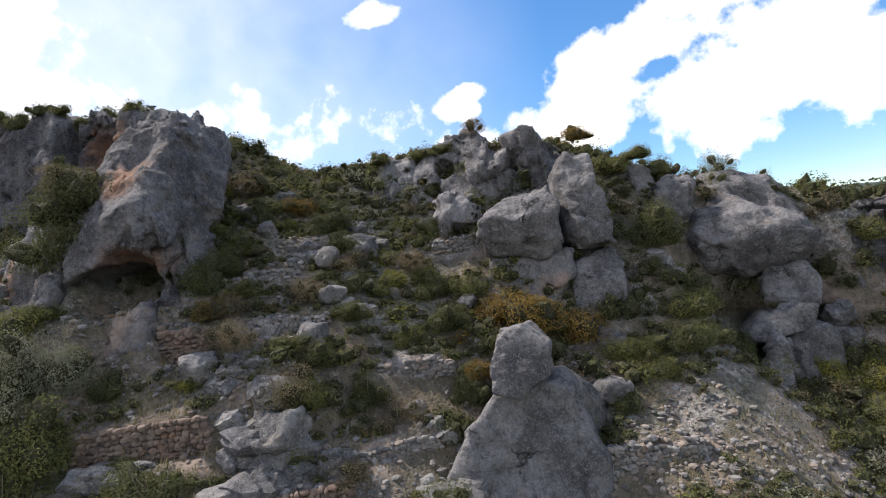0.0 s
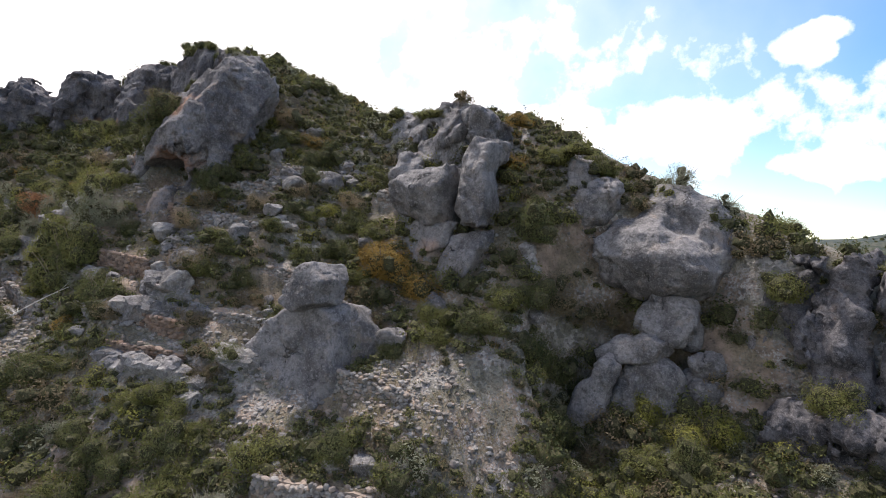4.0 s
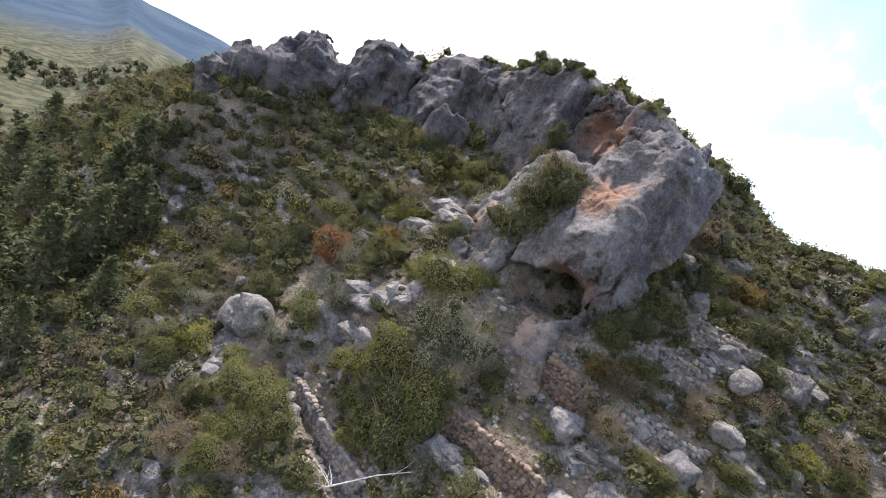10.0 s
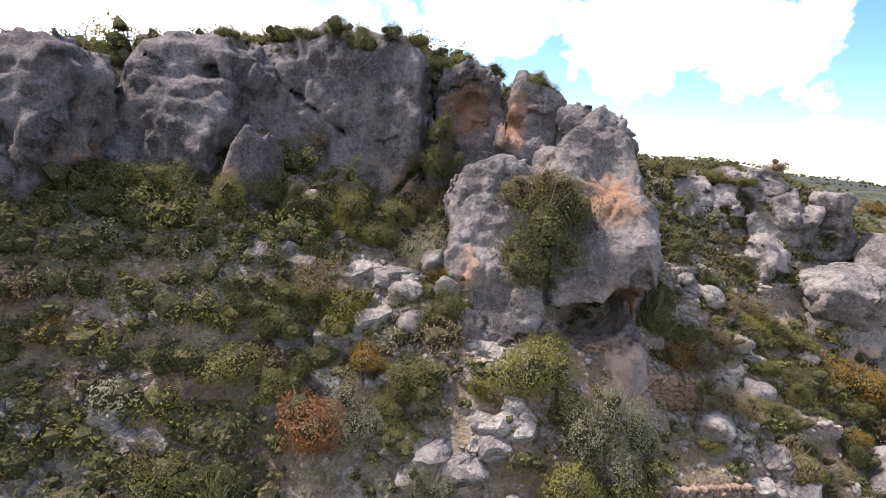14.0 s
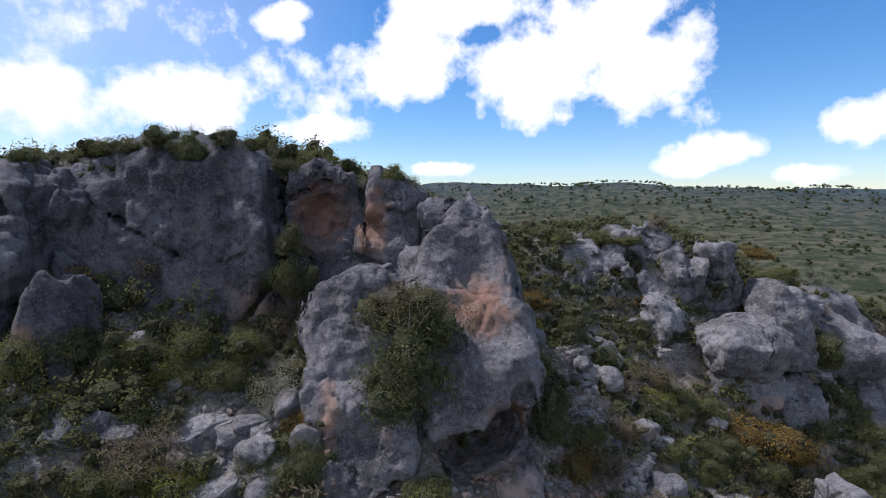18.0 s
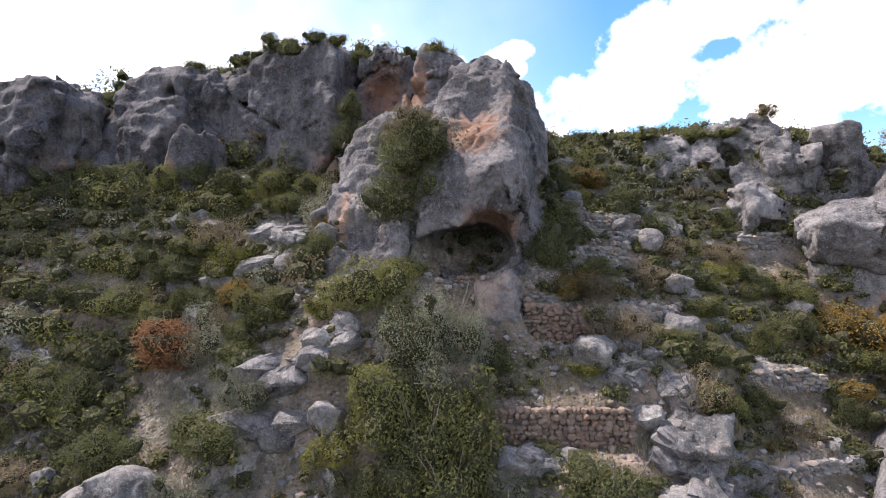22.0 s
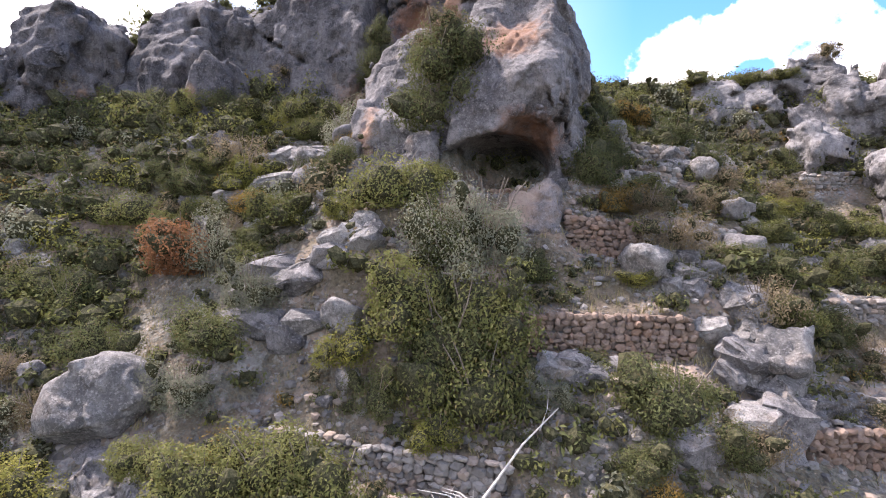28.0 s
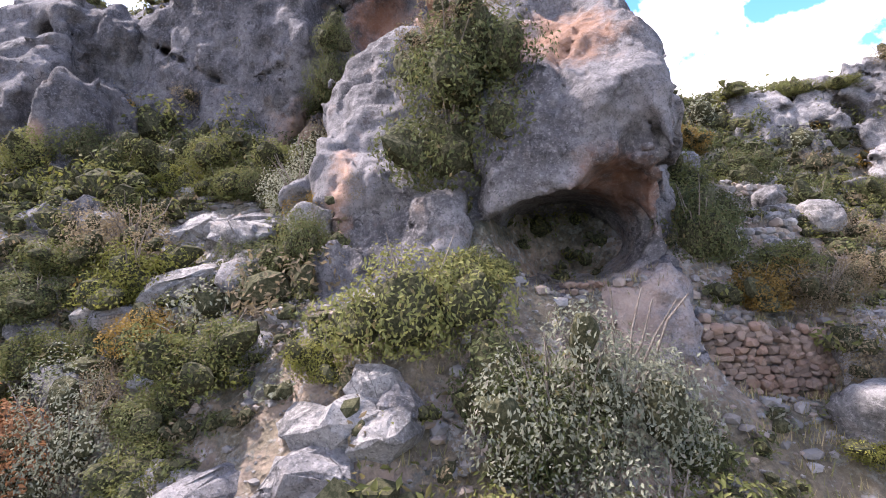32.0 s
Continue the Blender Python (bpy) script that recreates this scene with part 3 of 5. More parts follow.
def prism_distance(p, row):
    box, outline, front, depth, edge, shift, turn = row
    yf = np.interp(p[:, 2], [q[0] for q in front], [q[1] for q in front]) + turn * (p[:, 0] - box[0])
    back = p[:, 1] - yf
    x, z = p[:, 0] - shift * back, p[:, 2]
    d = np.full(len(p), 1e9)
    inside = np.zeros(len(p), bool)
    for (ax, az), (bx, bz) in zip(outline, outline[1:] + outline[:1]):
        ex, ez = bx - ax, bz - az
        k = np.clip(((x - ax) * ex + (z - az) * ez) / (ex * ex + ez * ez), 0, 1)
        d = np.minimum(d, np.hypot(x - ax - k * ex, z - az - k * ez))
        if abs(ez) > 1e-9:
            inside ^= ((az > z) != (bz > z)) & (x < ex * (z - az) / ez + ax)
    d = np.where(inside, -d, d)
    return meet(meet(d, -0.92 * back, edge), back - depth, edge)


def rock_mass(name, blocks, material, carve=(), step=0.16, rough=0.35, fissure=0.3, layer=0.0, flute=0.0, seed=1, blend=0.35):
    """One mass of rock from blocks run together, hollows carved out of it, and weathered. A block is a prism or a rounded lump."""
    b = np.array([r[0] if isinstance(r[0], tuple) else r[:6] for r in blocks])
    size = np.maximum(b[:, 3], np.maximum(b[:, 4], b[:, 5]))[:, None] * 0.1 + 0.6 + 0.5 * rough
    lo, hi = (b[:, :3] - b[:, 3:] - size).min(0), (b[:, :3] + b[:, 3:] + size).max(0)
    n = np.ceil((hi - lo) / step).astype(int) + 1
    g = np.stack(np.meshgrid(*[lo[k] + step * np.arange(n[k]) for k in range(3)], indexing="ij"), -1).reshape(-1, 3)
    def field(p):
        d = None
        for r in blocks:
            if isinstance(r[0], tuple):
                e = prism_distance(p, r)
                cut, centre, half = 6, r[0][:3], r[0][3:]
            else:
                e = blob_distance(p, (*r[:6], *(r[6:] if len(r) > 6 else (0, 0, 2.6))))
                cut, centre, half = 9, r[:3], r[3:6]
            rg = np.random.default_rng(int(abs(centre[0]) * 37 + abs(centre[2]) * 11) + seed)
            for _ in range(cut):
                nv = rg.normal(size=3)
                nv /= np.linalg.norm(nv)
                reach = math.sqrt(sum((nv[k] * half[k]) ** 2 for k in range(3)))
                e = np.maximum(e, (p - np.array(centre)) @ nv - reach * rg.uniform(*((0.80, 0.98) if cut > 6 else (0.98, 1.14))))
            if d is None:
                d = e
            else:
                k = np.clip(0.5 + 0.5 * (d - e) / blend, 0, 1)
                d = d + (e - d) * k - blend * k * (1 - k)
        return d

    d = field(g)
    near = np.abs(d) < 1.1
    q = g[near]
    bend = np.stack([fbm(q * 0.65, 2, seed + 60 + k) for k in range(3)], -1)
    groove = lambda s, k, wide: np.clip(1 - np.abs(fbm(q * s, 2, seed + k)) / wide, 0, 1)
    w = rough * (0.36 * bend[:, 0] + 0.24 * fbm(q * 1.5, 2, seed + 5) + 0.36 * groove(0.8, 6, 0.13) + 0.22 * groove(2.3, 7, 0.16) + 0.13 * vnoise(q * 5.0, seed + 9))
    if fissure:
        va, ea = cells(q * (0.42, 0.42, 0.30) + 0.30 * bend, seed + 21)
        vb, eb = cells(q * (1.15, 1.15, 0.75) + 0.22 * bend, seed + 27)
        open_ = np.clip(0.5 + 1.5 * vnoise(q * 0.3, seed + 29), 0, 1)
        w = w + rough * (0.65 * va + 0.34 * vb) + fissure * (open_ * np.clip(1 - ea / 0.06, 0, 1) + 0.5 * np.clip(1 - eb / 0.08, 0, 1) * (1.1 - open_))
    if flute:
        w = w + flute * np.abs(fbm(q * (1.2, 1.2, 0.16), 2, seed + 35))
    if layer:
        w = w + layer * np.sin(q[:, 2] * 7 + 3 * bend[:, 1])
    d[near] = field(q + 0.22 * bend) + w - 0.06
    for r in carve:
        e = -blob_distance(g, (*r[:6], *(r[6:] if len(r) > 6 else (0, 0, 2))))
        e[near] += 0.10 * bend[:, 2] + 0.4 * w
        k = np.clip(0.5 + 0.5 * (e - d) / 0.18, 0, 1)
        d = d + (e - d) * k + 0.18 * k * (1 - k)
    d = d.reshape(n)
    for ax in range(3):
        rim = np.moveaxis(d, ax, 0)
        rim[0], rim[-1] = np.maximum(rim[0], 0.05), np.maximum(rim[-1], 0.05)
    v, f = surface_net(d, lo, step)
    TOPS.append(v)
    return mesh_of(name, v, f, material)


TOPS = []


def perch(x, y):
    """The highest rock at a place."""
    best = spot(x, y)
    for v in TOPS:
        k = (np.abs(v[:, 0] - x) < 0.35) & (np.abs(v[:, 1] - y) < 0.35)
        if k.any():
            best = max(best, float(v[k, 2].max()))
    return best


def rock_thing(name, label, category, group="", **kw):
    return tagged(new(name, rock_mass(name, **kw)), label, category, group)


def rock_group(name, label, category, group, pieces, **kw):
    """One thing of several masses: part name, blocks, hollows."""
    root = tagged(new(name), label, category, group)
    for n, (nm, blocks, carve) in enumerate(pieces):
        part(nm, rock_mass(nm, blocks, carve=carve, **dict(kw, seed=kw["seed"] + 3 * n)), root)
    return root


# The leaning rock with the cave at its foot.
CAVE = [(-17.2, 27.8, 1.3, 1.8, 3.0, 1.25), (-18.5, 26.7, 1.0, 0.95, 1.6, 0.9), (-16.1, 26.4, 2.05, 0.8, 1.6, 0.8, 0, -20, 2.4), (-15.75, 25.7, 0.25, 0.3, 0.7, 0.36)]
rock_group("cave_rock", "leaning grey limestone rock with an open cave at its foot", "rock", "", [
    ("leaning_head", [prism([(-18.9, 0.2), (-19.3, 2.4), (-19.3, 6.0), (-19.3, 8.4), (-18.4, 9.8), (-17.4, 10.6), (-16.4, 9.8), (-15.3, 7.6), (-14.9, 5.2), (-14.9, 2.6), (-14.95, 0.8), (-14.6, -1.3), (-17.0, -1.2)],
                            [(-1.5, 26.0), (0.6, 26.5), (2.6, 26.3), (4.4, 26.7), (7.0, 28.4), (10.6, 30.6)], 4.2, 0.5, 0.10)], CAVE),
    ("foot", [prism([(-18.2, -0.4), (-17.4, 0.3), (-15.6, 0.3), (-14.9, 0.6), (-14.35, -1.4), (-14.9, -2.2), (-16.4, -2.2), (-17.6, -1.2)], [(-2.2, 25.5), (-0.6, 25.8), (0.5, 26.6)], 2.4, 0.45)], CAVE),
    ("left_shoulder", [prism([(-22.2, -0.6), (-23.2, 1.0), (-23.6, 3.2), (-24.1, 5.6), (-23.5, 7.2), (-22.4, 8.0), (-20.6, 7.7), (-19.0, 6.0), (-18.9, -0.4)], [(0.0, 26.0), (3.0, 26.9), (8.0, 29.2)], 3.8, 0.5)], CAVE),
    ("lower_slab", [prism([(-22.6, -0.8), (-23.0, 1.0), (-22.2, 2.6), (-20.8, 3.4), (-19.6, 2.2), (-19.5, -0.6)], [(-0.6, 25.3), (1.0, 25.6), (3.4, 26.9)], 2.6, 0.25)], CAVE),
    ("back_wall", [(-18.6, 31.6, 3.6, 3.4, 1.8, 4.6, 0, 0, 3), (-17.4, 32.4, 7.6, 1.9, 2.2, 2.6, 0, 0, 3)], CAVE)],
    material=MAT_CAVE, step=0.12, rough=0.34, fissure=0.16, seed=4)
# The crags in a row along the crest.
CRACK = [(-26.3, 30.9, 6.5, 0.11, 1.7, 2.9, 0, -35, 4), (-31.8, 31.0, 9.3, 0.07, 0.9, 1.7, 0, 58, 4), (-25.75, 31.4, 8.6, 0.28, 1.6, 4.6, 0, 4, 3)]
rock_group("main_cliff", "tall grey limestone cliff with pale streaks and a diagonal crack", "cliff", "crags along the crest", [
    ("face", [prism([(-36.0, 1.6), (-36.1, 10.4), (-34.4, 12.5), (-32.2, 13.8), (-29.6, 13.7), (-27.6, 13.3), (-26.1, 12.6), (-25.6, 9.0), (-25.0, 4.4), (-26.5, 1.8)], [(3.0, 30.7), (8.0, 31.2), (12.0, 31.8), (14.0, 33.0)], 5.0, 0.4, -0.05)], CRACK),
    ("foot", [prism([(-31.6, 1.2), (-31.0, 4.2), (-28.9, 5.4), (-26.2, 4.9), (-25.2, 3.0), (-25.6, 1.0)], [(1.5, 29.9), (5.4, 30.9)], 2.0, 0.35)], CRACK),
    ("pinnacle", [prism([(-34.7, 1.6), (-34.9, 5.4), (-34.4, 6.9), (-33.4, 8.1), (-32.4, 7.6), (-32.2, 6.2), (-32.5, 1.6)], [(2.0, 26.8), (8.0, 27.6)], 3.2, 0.5, -0.12)], []),
    ("rear_shoulder", [(-35.4, 32.4, 8.2, 1.5, 2.3, 4.0, 0, 6, 3)], [])], material=MAT_CLIFF, step=0.17, rough=0.32, fissure=0.2, flute=0.3, seed=11)
rock_group("domed_crag", "rounded grey limestone crag with a small dark hole", "cliff", "crags along the crest", [
    ("dome", [prism([(-41.4, 2.6), (-41.1, 6.9), (-41.2, 8.6), (-40.0, 11.6), (-38.4, 12.5), (-36.4, 12.2), (-35.0, 11.3), (-34.9, 8.4), (-35.6, 2.8)], [(3.0, 27.0), (8.0, 28.0), (12.4, 30.0)], 5.0, 0.8, -0.1)], [(-36.4, 29.0, 10.5, 0.5, 1.2, 0.26)]),
    ("apron", [prism([(-41.6, 2.0), (-41.3, 5.4), (-39.8, 6.8), (-38.2, 5.6), (-37.4, 2.2)], [(2.0, 25.9), (6.8, 27.6)], 2.4, 0.5)], [])],
    material=MAT_CLIFF, step=0.18, rough=0.34, fissure=0.18, layer=0.06, flute=0.2, seed=23)
rock_group("knobbed_crag", "dark grey limestone crag with knobbed top", "cliff", "crags along the crest", [
    ("knob", [prism([(-45.4, 2.0), (-45.4, 6.2), (-44.2, 8.5), (-44.0, 10.0), (-41.8, 11.1), (-40.4, 10.6), (-39.7, 9.6), (-39.6, 7.2), (-40.6, 2.4)], [(2.0, 22.9), (7.0, 23.6), (11.0, 25.2)], 5.0, 0.8, -0.15)], []),
    ("saddle", [(-42.0, 29.4, 5.6, 2.2, 2.4, 3.6, 0, 0, 3)], [])],
    material=MAT_CLIFF, step=0.19, rough=0.4, fissure=0.2, layer=0.06, flute=0.2, seed=31)
rock_group("low_crag", "low dark grey crag at the ridge end", "cliff", "crags along the crest", [
    ("high_end", [(-44.8, 22.0, 5.9, 2.2, 2.4, 3.1, 10, 0, 3)], []), ("middle", [(-45.0, 19.6, 4.9, 2.0, 2.0, 2.7, 0, 6, 3)], []), ("step", [(-44.9, 17.4, 4.0, 1.8, 1.7, 2.2, 0, 0, 3)], []), ("low_end", [(-44.9, 15.4, 3.0, 1.6, 1.5, 1.8, 0, 0, 3)], [])],
    material=MAT_CLIFF, step=0.17, rough=0.5, fissure=0.2, layer=0.05, seed=37)
rock_group("alcove_crag", "broken crag with an ochre-stained alcove", "cliff", "crags along the crest", [
    ("alcove", [prism([(-25.5, 4.4), (-25.4, 12.0), (-24.2, 12.5), (-22.2, 12.2), (-21.6, 9.0), (-21.4, 5.0)], [(5.0, 31.6), (9.0, 32.2), (12.5, 33.0)], 4.0, 0.5)], [(-23.8, 31.9, 9.7, 1.15, 1.6, 1.15, 0, 30, 2.6), (-22.3, 31.9, 10.4, 0.5, 1.2, 1.0)]),
    ("right_block", [prism([(-21.8, 7.6), (-22.0, 10.4), (-21.4, 12.0), (-20.4, 12.1), (-19.1, 11.2), (-18.7, 9.8), (-19.0, 6.6)], [(7.0, 31.0), (12.0, 32.2)], 3.2, 0.7)], [(-22.3, 31.9, 10.4, 0.5, 1.2, 1.0)]),
    ("bridge_stone", [(-18.4, 31.6, 9.9, 0.8, 0.9, 0.7)], [])], material=MAT_CLIFF, step=0.16, rough=0.42, fissure=0.2, seed=43)
# The crest with its row of holes.
rock_group("pitted_outcrop", "weathered limestone outcrop pitted with dark hollows", "outcrop", "", [
    ("hollowed_block", [prism([(-13.0, 2.6), (-12.6, 5.4), (-11.2, 7.4), (-9.6, 7.9), (-7.8, 7.6), (-6.6, 5.4), (-6.2, 2.2)], [(2.6, 39.4), (5.0, 40.4), (8.0, 41.8)], 3.4, 0.8)],
     [(-9.5, 40.0, 4.75, 0.85, 1.7, 0.6), (-7.7, 40.0, 4.25, 0.45, 1.2, 0.36), (-11.5, 39.7, 4.3, 0.4, 0.9, 0.3)]),
    ("crest_block", [prism([(-8.0, 3.4), (-7.8, 7.0), (-6.0, 8.6), (-4.2, 8.6), (-2.9, 7.8), (-2.4, 5.6), (-3.4, 2.8)], [(3.0, 39.8), (6.0, 41.0), (8.6, 42.2)], 3.2, 0.7)], [(-6.6, 40.7, 5.8, 0.55, 1.5, 0.4), (-5.3, 41.0, 6.5, 0.7, 1.5, 0.85, 0, 25, 2.4)]),
    ("middle_block", [(-2.0, 41.4, 5.0, 1.7, 1.5, 2.2)], []), ("top_stone", [(0.2, 41.2, 6.5, 0.85, 0.9, 1.15, 0, 10, 3)], []), ("end_block", [(0.0, 41.6, 4.6, 1.6, 1.4, 2.0)], []), ("low_block", [(-4.2, 39.2, 2.9, 1.2, 1.0, 1.2)], [])],
    material=MAT_BOULDER, step=0.16, rough=0.6, fissure=0.28, seed=53)
rock_thing("ruddy_outcrop", "broken rock with reddish face below the crest", "rock", material=MAT_BOULDER, step=0.15, rough=0.4, fissure=0.2, seed=57, blocks=[
    prism([(3.9, 1.6), (4.0, 4.6), (5.6, 5.1), (6.9, 4.4), (7.4, 2.0)], [(1.6, 42.6), (5.0, 43.4)], 2.4, 0.4), (7.9, 43.6, 2.2, 1.0, 1.0, 1.5)])

# The split boulder, its blocks on one another.
split = tagged(new("split_boulder"), "huge grey boulder split by a dark crack, in four blocks", "boulder")
for nm, sd, rows in (
        ("left_block", 61, [prism([(-2.2, 0.5), (-2.35, 2.3), (-1.2, 3.3), (0.4, 3.3), (1.3, 3.7), (1.8, 2.6), (1.95, 0.2), (0.7, -0.1)], [(-0.1, 36.7), (1.0, 35.9), (2.2, 35.6), (3.6, 36.7)], 3.0, 0.22, -0.15)]),
        ("right_block", 67, [prism([(2.15, 0.3), (2.1, 2.4), (1.95, 4.2), (2.5, 5.4), (3.8, 5.2), (3.9, 3.4), (4.5, 1.8), (4.4, 0.3)], [(0.0, 37.1), (3.4, 37.3), (5.4, 38.0)], 2.3, 0.25, -0.3)]),
        ("lower_block", 71, [prism([(1.9, -0.5), (4.2, 0.2), (4.8, -0.9), (4.4, -3.4), (1.8, -3.0)], [(-3.4, 36.4), (-1.5, 36.6), (0.2, 37.6)], 2.4, 0.3, -0.3)]),
        ("foot_block", 75, [prism([(-2.5, 0.3), (1.85, 0.0), (1.7, -3.2), (-2.9, -2.6)], [(-3.0, 36.2), (0.2, 36.9)], 2.8, 0.3)])):
    part(nm, rock_mass(nm, rows, MAT_BOULDER, step=0.13, rough=0.24, fissure=0.14, seed=sd), split)

# The block on its pointed plinth, the round boulder and its stack.
rock_group("far_crag", "broken grey crag of upright blocks", "cliff", "", [
    ("near_block", [prism([(16.0, -4.6), (16.2, 0.0), (17.2, 0.7), (18.7, 0.5), (18.9, -5.0)], [(-5.0, 44.0), (0.6, 45.4)], 2.6, 0.5)], []),
    ("tall_block", [prism([(18.8, -7.0), (18.7, 0.4), (19.9, 1.3), (21.2, 0.8), (21.4, -7.0)], [(-6.5, 43.4), (1.0, 45.0)], 2.8, 0.5)], []),
    ("wide_block", [prism([(21.3, -7.4), (21.4, 0.6), (22.9, 0.5), (24.0, -0.3), (24.4, -7.4)], [(-6.5, 43.8), (0.6, 45.4)], 2.8, 0.5)], []),
    ("end_block", [prism([(24.3, -7.6), (24.5, -0.6), (26.6, 0.0), (28.8, -1.0), (29.4, -7.6)], [(-6.5, 44.2), (0.0, 45.8)], 2.8, 0.6)], []),
    ("foot", [(20.6, 43.2, -7.0, 3.0, 1.2, 1.4, 0, 0, 3.4)], [])], material=MAT_CLIFF, step=0.17, rough=0.55, fissure=0.28, flute=0.2, seed=83)
ROCKS = [
    ("capstone", "square limestone block on a pointed rock", MAT_BOULDER, 0.08, 0.06, [prism([(-0.75, -4.75), (-0.8, -3.8), (-0.45, -2.6), (0.55, -2.5), (1.25, -3.3), (1.3, -4.4), (0.1, -5.1)], [(-5.0, 28.5), (-2.5, 29.1)], 1.9, 0.04, 0.0, 0.25)]),
    ("pointed_rock", "large smooth pointed rock face with a long crack", MAT_BOULDER, 0.13, 0.13,
     [prism([(-0.9, -4.9), (1.3, -4.6), (2.1, -5.4), (2.6, -7.6), (2.8, -12.0), (-4.6, -12.4), (-3.4, -8.8), (-2.0, -6.2)], [(-12.0, 27.0), (-8.0, 28.0), (-4.6, 28.8)], 3.0, 0.15, 0.1, 0.35)]),
    ("round_boulder", "big rounded pale-grey boulder above the gully", MAT_BOULDER, 0.17, 0.20,
     [prism([(7.9, -1.4), (8.0, 0.2), (8.9, 1.5), (11.4, 1.9), (13.6, 0.7), (14.8, -0.6), (14.5, -2.0), (13.4, -2.6), (9.0, -2.4)], [(-2.6, 42.8), (-0.6, 42.0), (1.0, 42.6), (2.0, 43.8)], 4.4, 0.9),
      prism([(8.7, -0.6), (9.0, 2.6), (10.0, 3.7), (12.2, 3.6), (14.2, 2.0), (15.2, 0.2), (14.6, -1.6)], [(0.0, 44.4), (3.8, 45.6)], 3.6, 1.0)]),
    ("propped_boulder", "blocky boulder below the rounded one", MAT_BOULDER, 0.12, 0.16, [prism([(11.6, -3.4), (12.5, -2.2), (13.9, -2.5), (14.5, -3.5), (14.3, -4.6), (11.6, -4.7)], [(-4.6, 42.0), (-2.4, 42.7)], 2.2, 0.3)]),
    ("leaning_slab", "long slab leaning on smaller rocks", MAT_BOULDER, 0.11, 0.12, [prism([(10.0, -5.6), (11.2, -4.6), (13.0, -4.1), (13.9, -4.3), (13.6, -5.3), (11.9, -5.9), (10.3, -6.1)], [(-6.0, 40.8), (-4.2, 41.3)], 2.0, 0.25)]),
    ("upright_stone", "upright twin-topped stone in the gully", MAT_BOULDER, 0.1, 0.12, [prism([(10.8, -6.3), (11.2, -5.8), (11.9, -5.9), (11.8, -6.8), (11.5, -8.4), (10.7, -9.6), (9.8, -9.4), (10.1, -7.6), (10.8, -6.9)], [(-9.4, 39.4), (-5.9, 39.9)], 1.3, 0.3)]),
    ("block_below", "grey block in the gully", MAT_BOULDER, 0.12, 0.16, [prism([(11.8, -6.0), (12.8, -6.6), (13.0, -8.4), (12.0, -10.4), (11.0, -10.0), (11.3, -8.0)], [(-10.0, 40.3), (-6.0, 41.0)], 1.8, 0.35), (13.4, 41.9, -6.7, 1.2, 1.0, 1.4)]),
    ("knob_stone", "small rounded stone on the stack", MAT_BOULDER, 0.1, 0.14, [(15.1, 43.2, -5.3, 0.95, 0.8, 0.7)]),
    ("stack_stone", "wedged stone of the stack", MAT_BOULDER, 0.11, 0.14, [(15.0, 43.2, -6.9, 0.95, 0.9, 1.0), (14.8, 43.0, -8.6, 1.1, 0.9, 1.2)]),
    ("wedge_rock", "dark wedge-shaped rock under the ochre shrub", MAT_BOULDER, 0.1, 0.12, [prism([(2.9, -3.6), (4.2, -4.2), (4.6, -4.9), (3.0, -5.2)], [(-5.2, 34.6), (-3.6, 35.2)], 1.4, 0.2)]),
    ("egg_boulder", "smooth pale egg-shaped boulder", MAT_PALE, 0.1, 0.14, [(-25.6, 16.9, -6.5, 1.45, 1.0, 1.0, 0, 24, 2.8)]),
    ("flat_boulder", "broad flat grey boulder by the wall end", MAT_BOULDER, 0.1, 0.18, [(-24.2, 16.6, -8.2, 1.7, 1.0, 0.85, 0, 0, 3)]),
    ("leaning_face", "pale grey rock face rising from the shrubs", MAT_PALE, 0.12, 0.22, [prism([(-27.6, -6.6), (-27.4, -4.6), (-26.5, -3.7), (-25.3, -3.9), (-24.9, -6.4)], [(-6.6, 20.0), (-3.8, 20.9)], 1.6, 0.4)]),
    ("square_block", "dark square block beside the terrace wall", MAT_BOULDER, 0.09, 0.10, [prism([(-9.1, -2.7), (-9.1, -1.5), (-8.2, -1.6), (-8.0, -2.8)], [(-2.8, 28.3), (-1.5, 28.6)], 0.9, 0.1)]),
    ("grey_ledge", "grey ledge over the lower slope", MAT_PALE, 0.12, 0.3, [prism([(-10.4, -5.4), (-10.1, -3.8), (-9.5, -3.0), (-8.7, -3.2), (-8.2, -4.8), (-8.4, -6.0)], [(-6.0, 24.6), (-3.0, 25.7)], 1.6, 0.3), (-7.8, 25.2, -5.4, 0.9, 0.8, 1.2)]),
    ("pillar_rock", "narrow pale rock beside the terrace wall", MAT_PALE, 0.1, 0.2, [prism([(-11.9, -3.2), (-11.9, -1.2), (-11.2, -0.9), (-10.6, -1.6), (-10.5, -3.4)], [(-3.4, 26.2), (-0.9, 26.9)], 1.2, 0.25)]),
]
for nm, lab, mat, st, ro, rows in ROCKS:
    rock_thing(nm, lab, "rock", material=mat, step=st, rough=ro * 1.4, fissure=0.14, seed=100 + 7 * len(nm), blocks=rows)


# ---- scattered boulders ----
rng = np.random.default_rng(5)


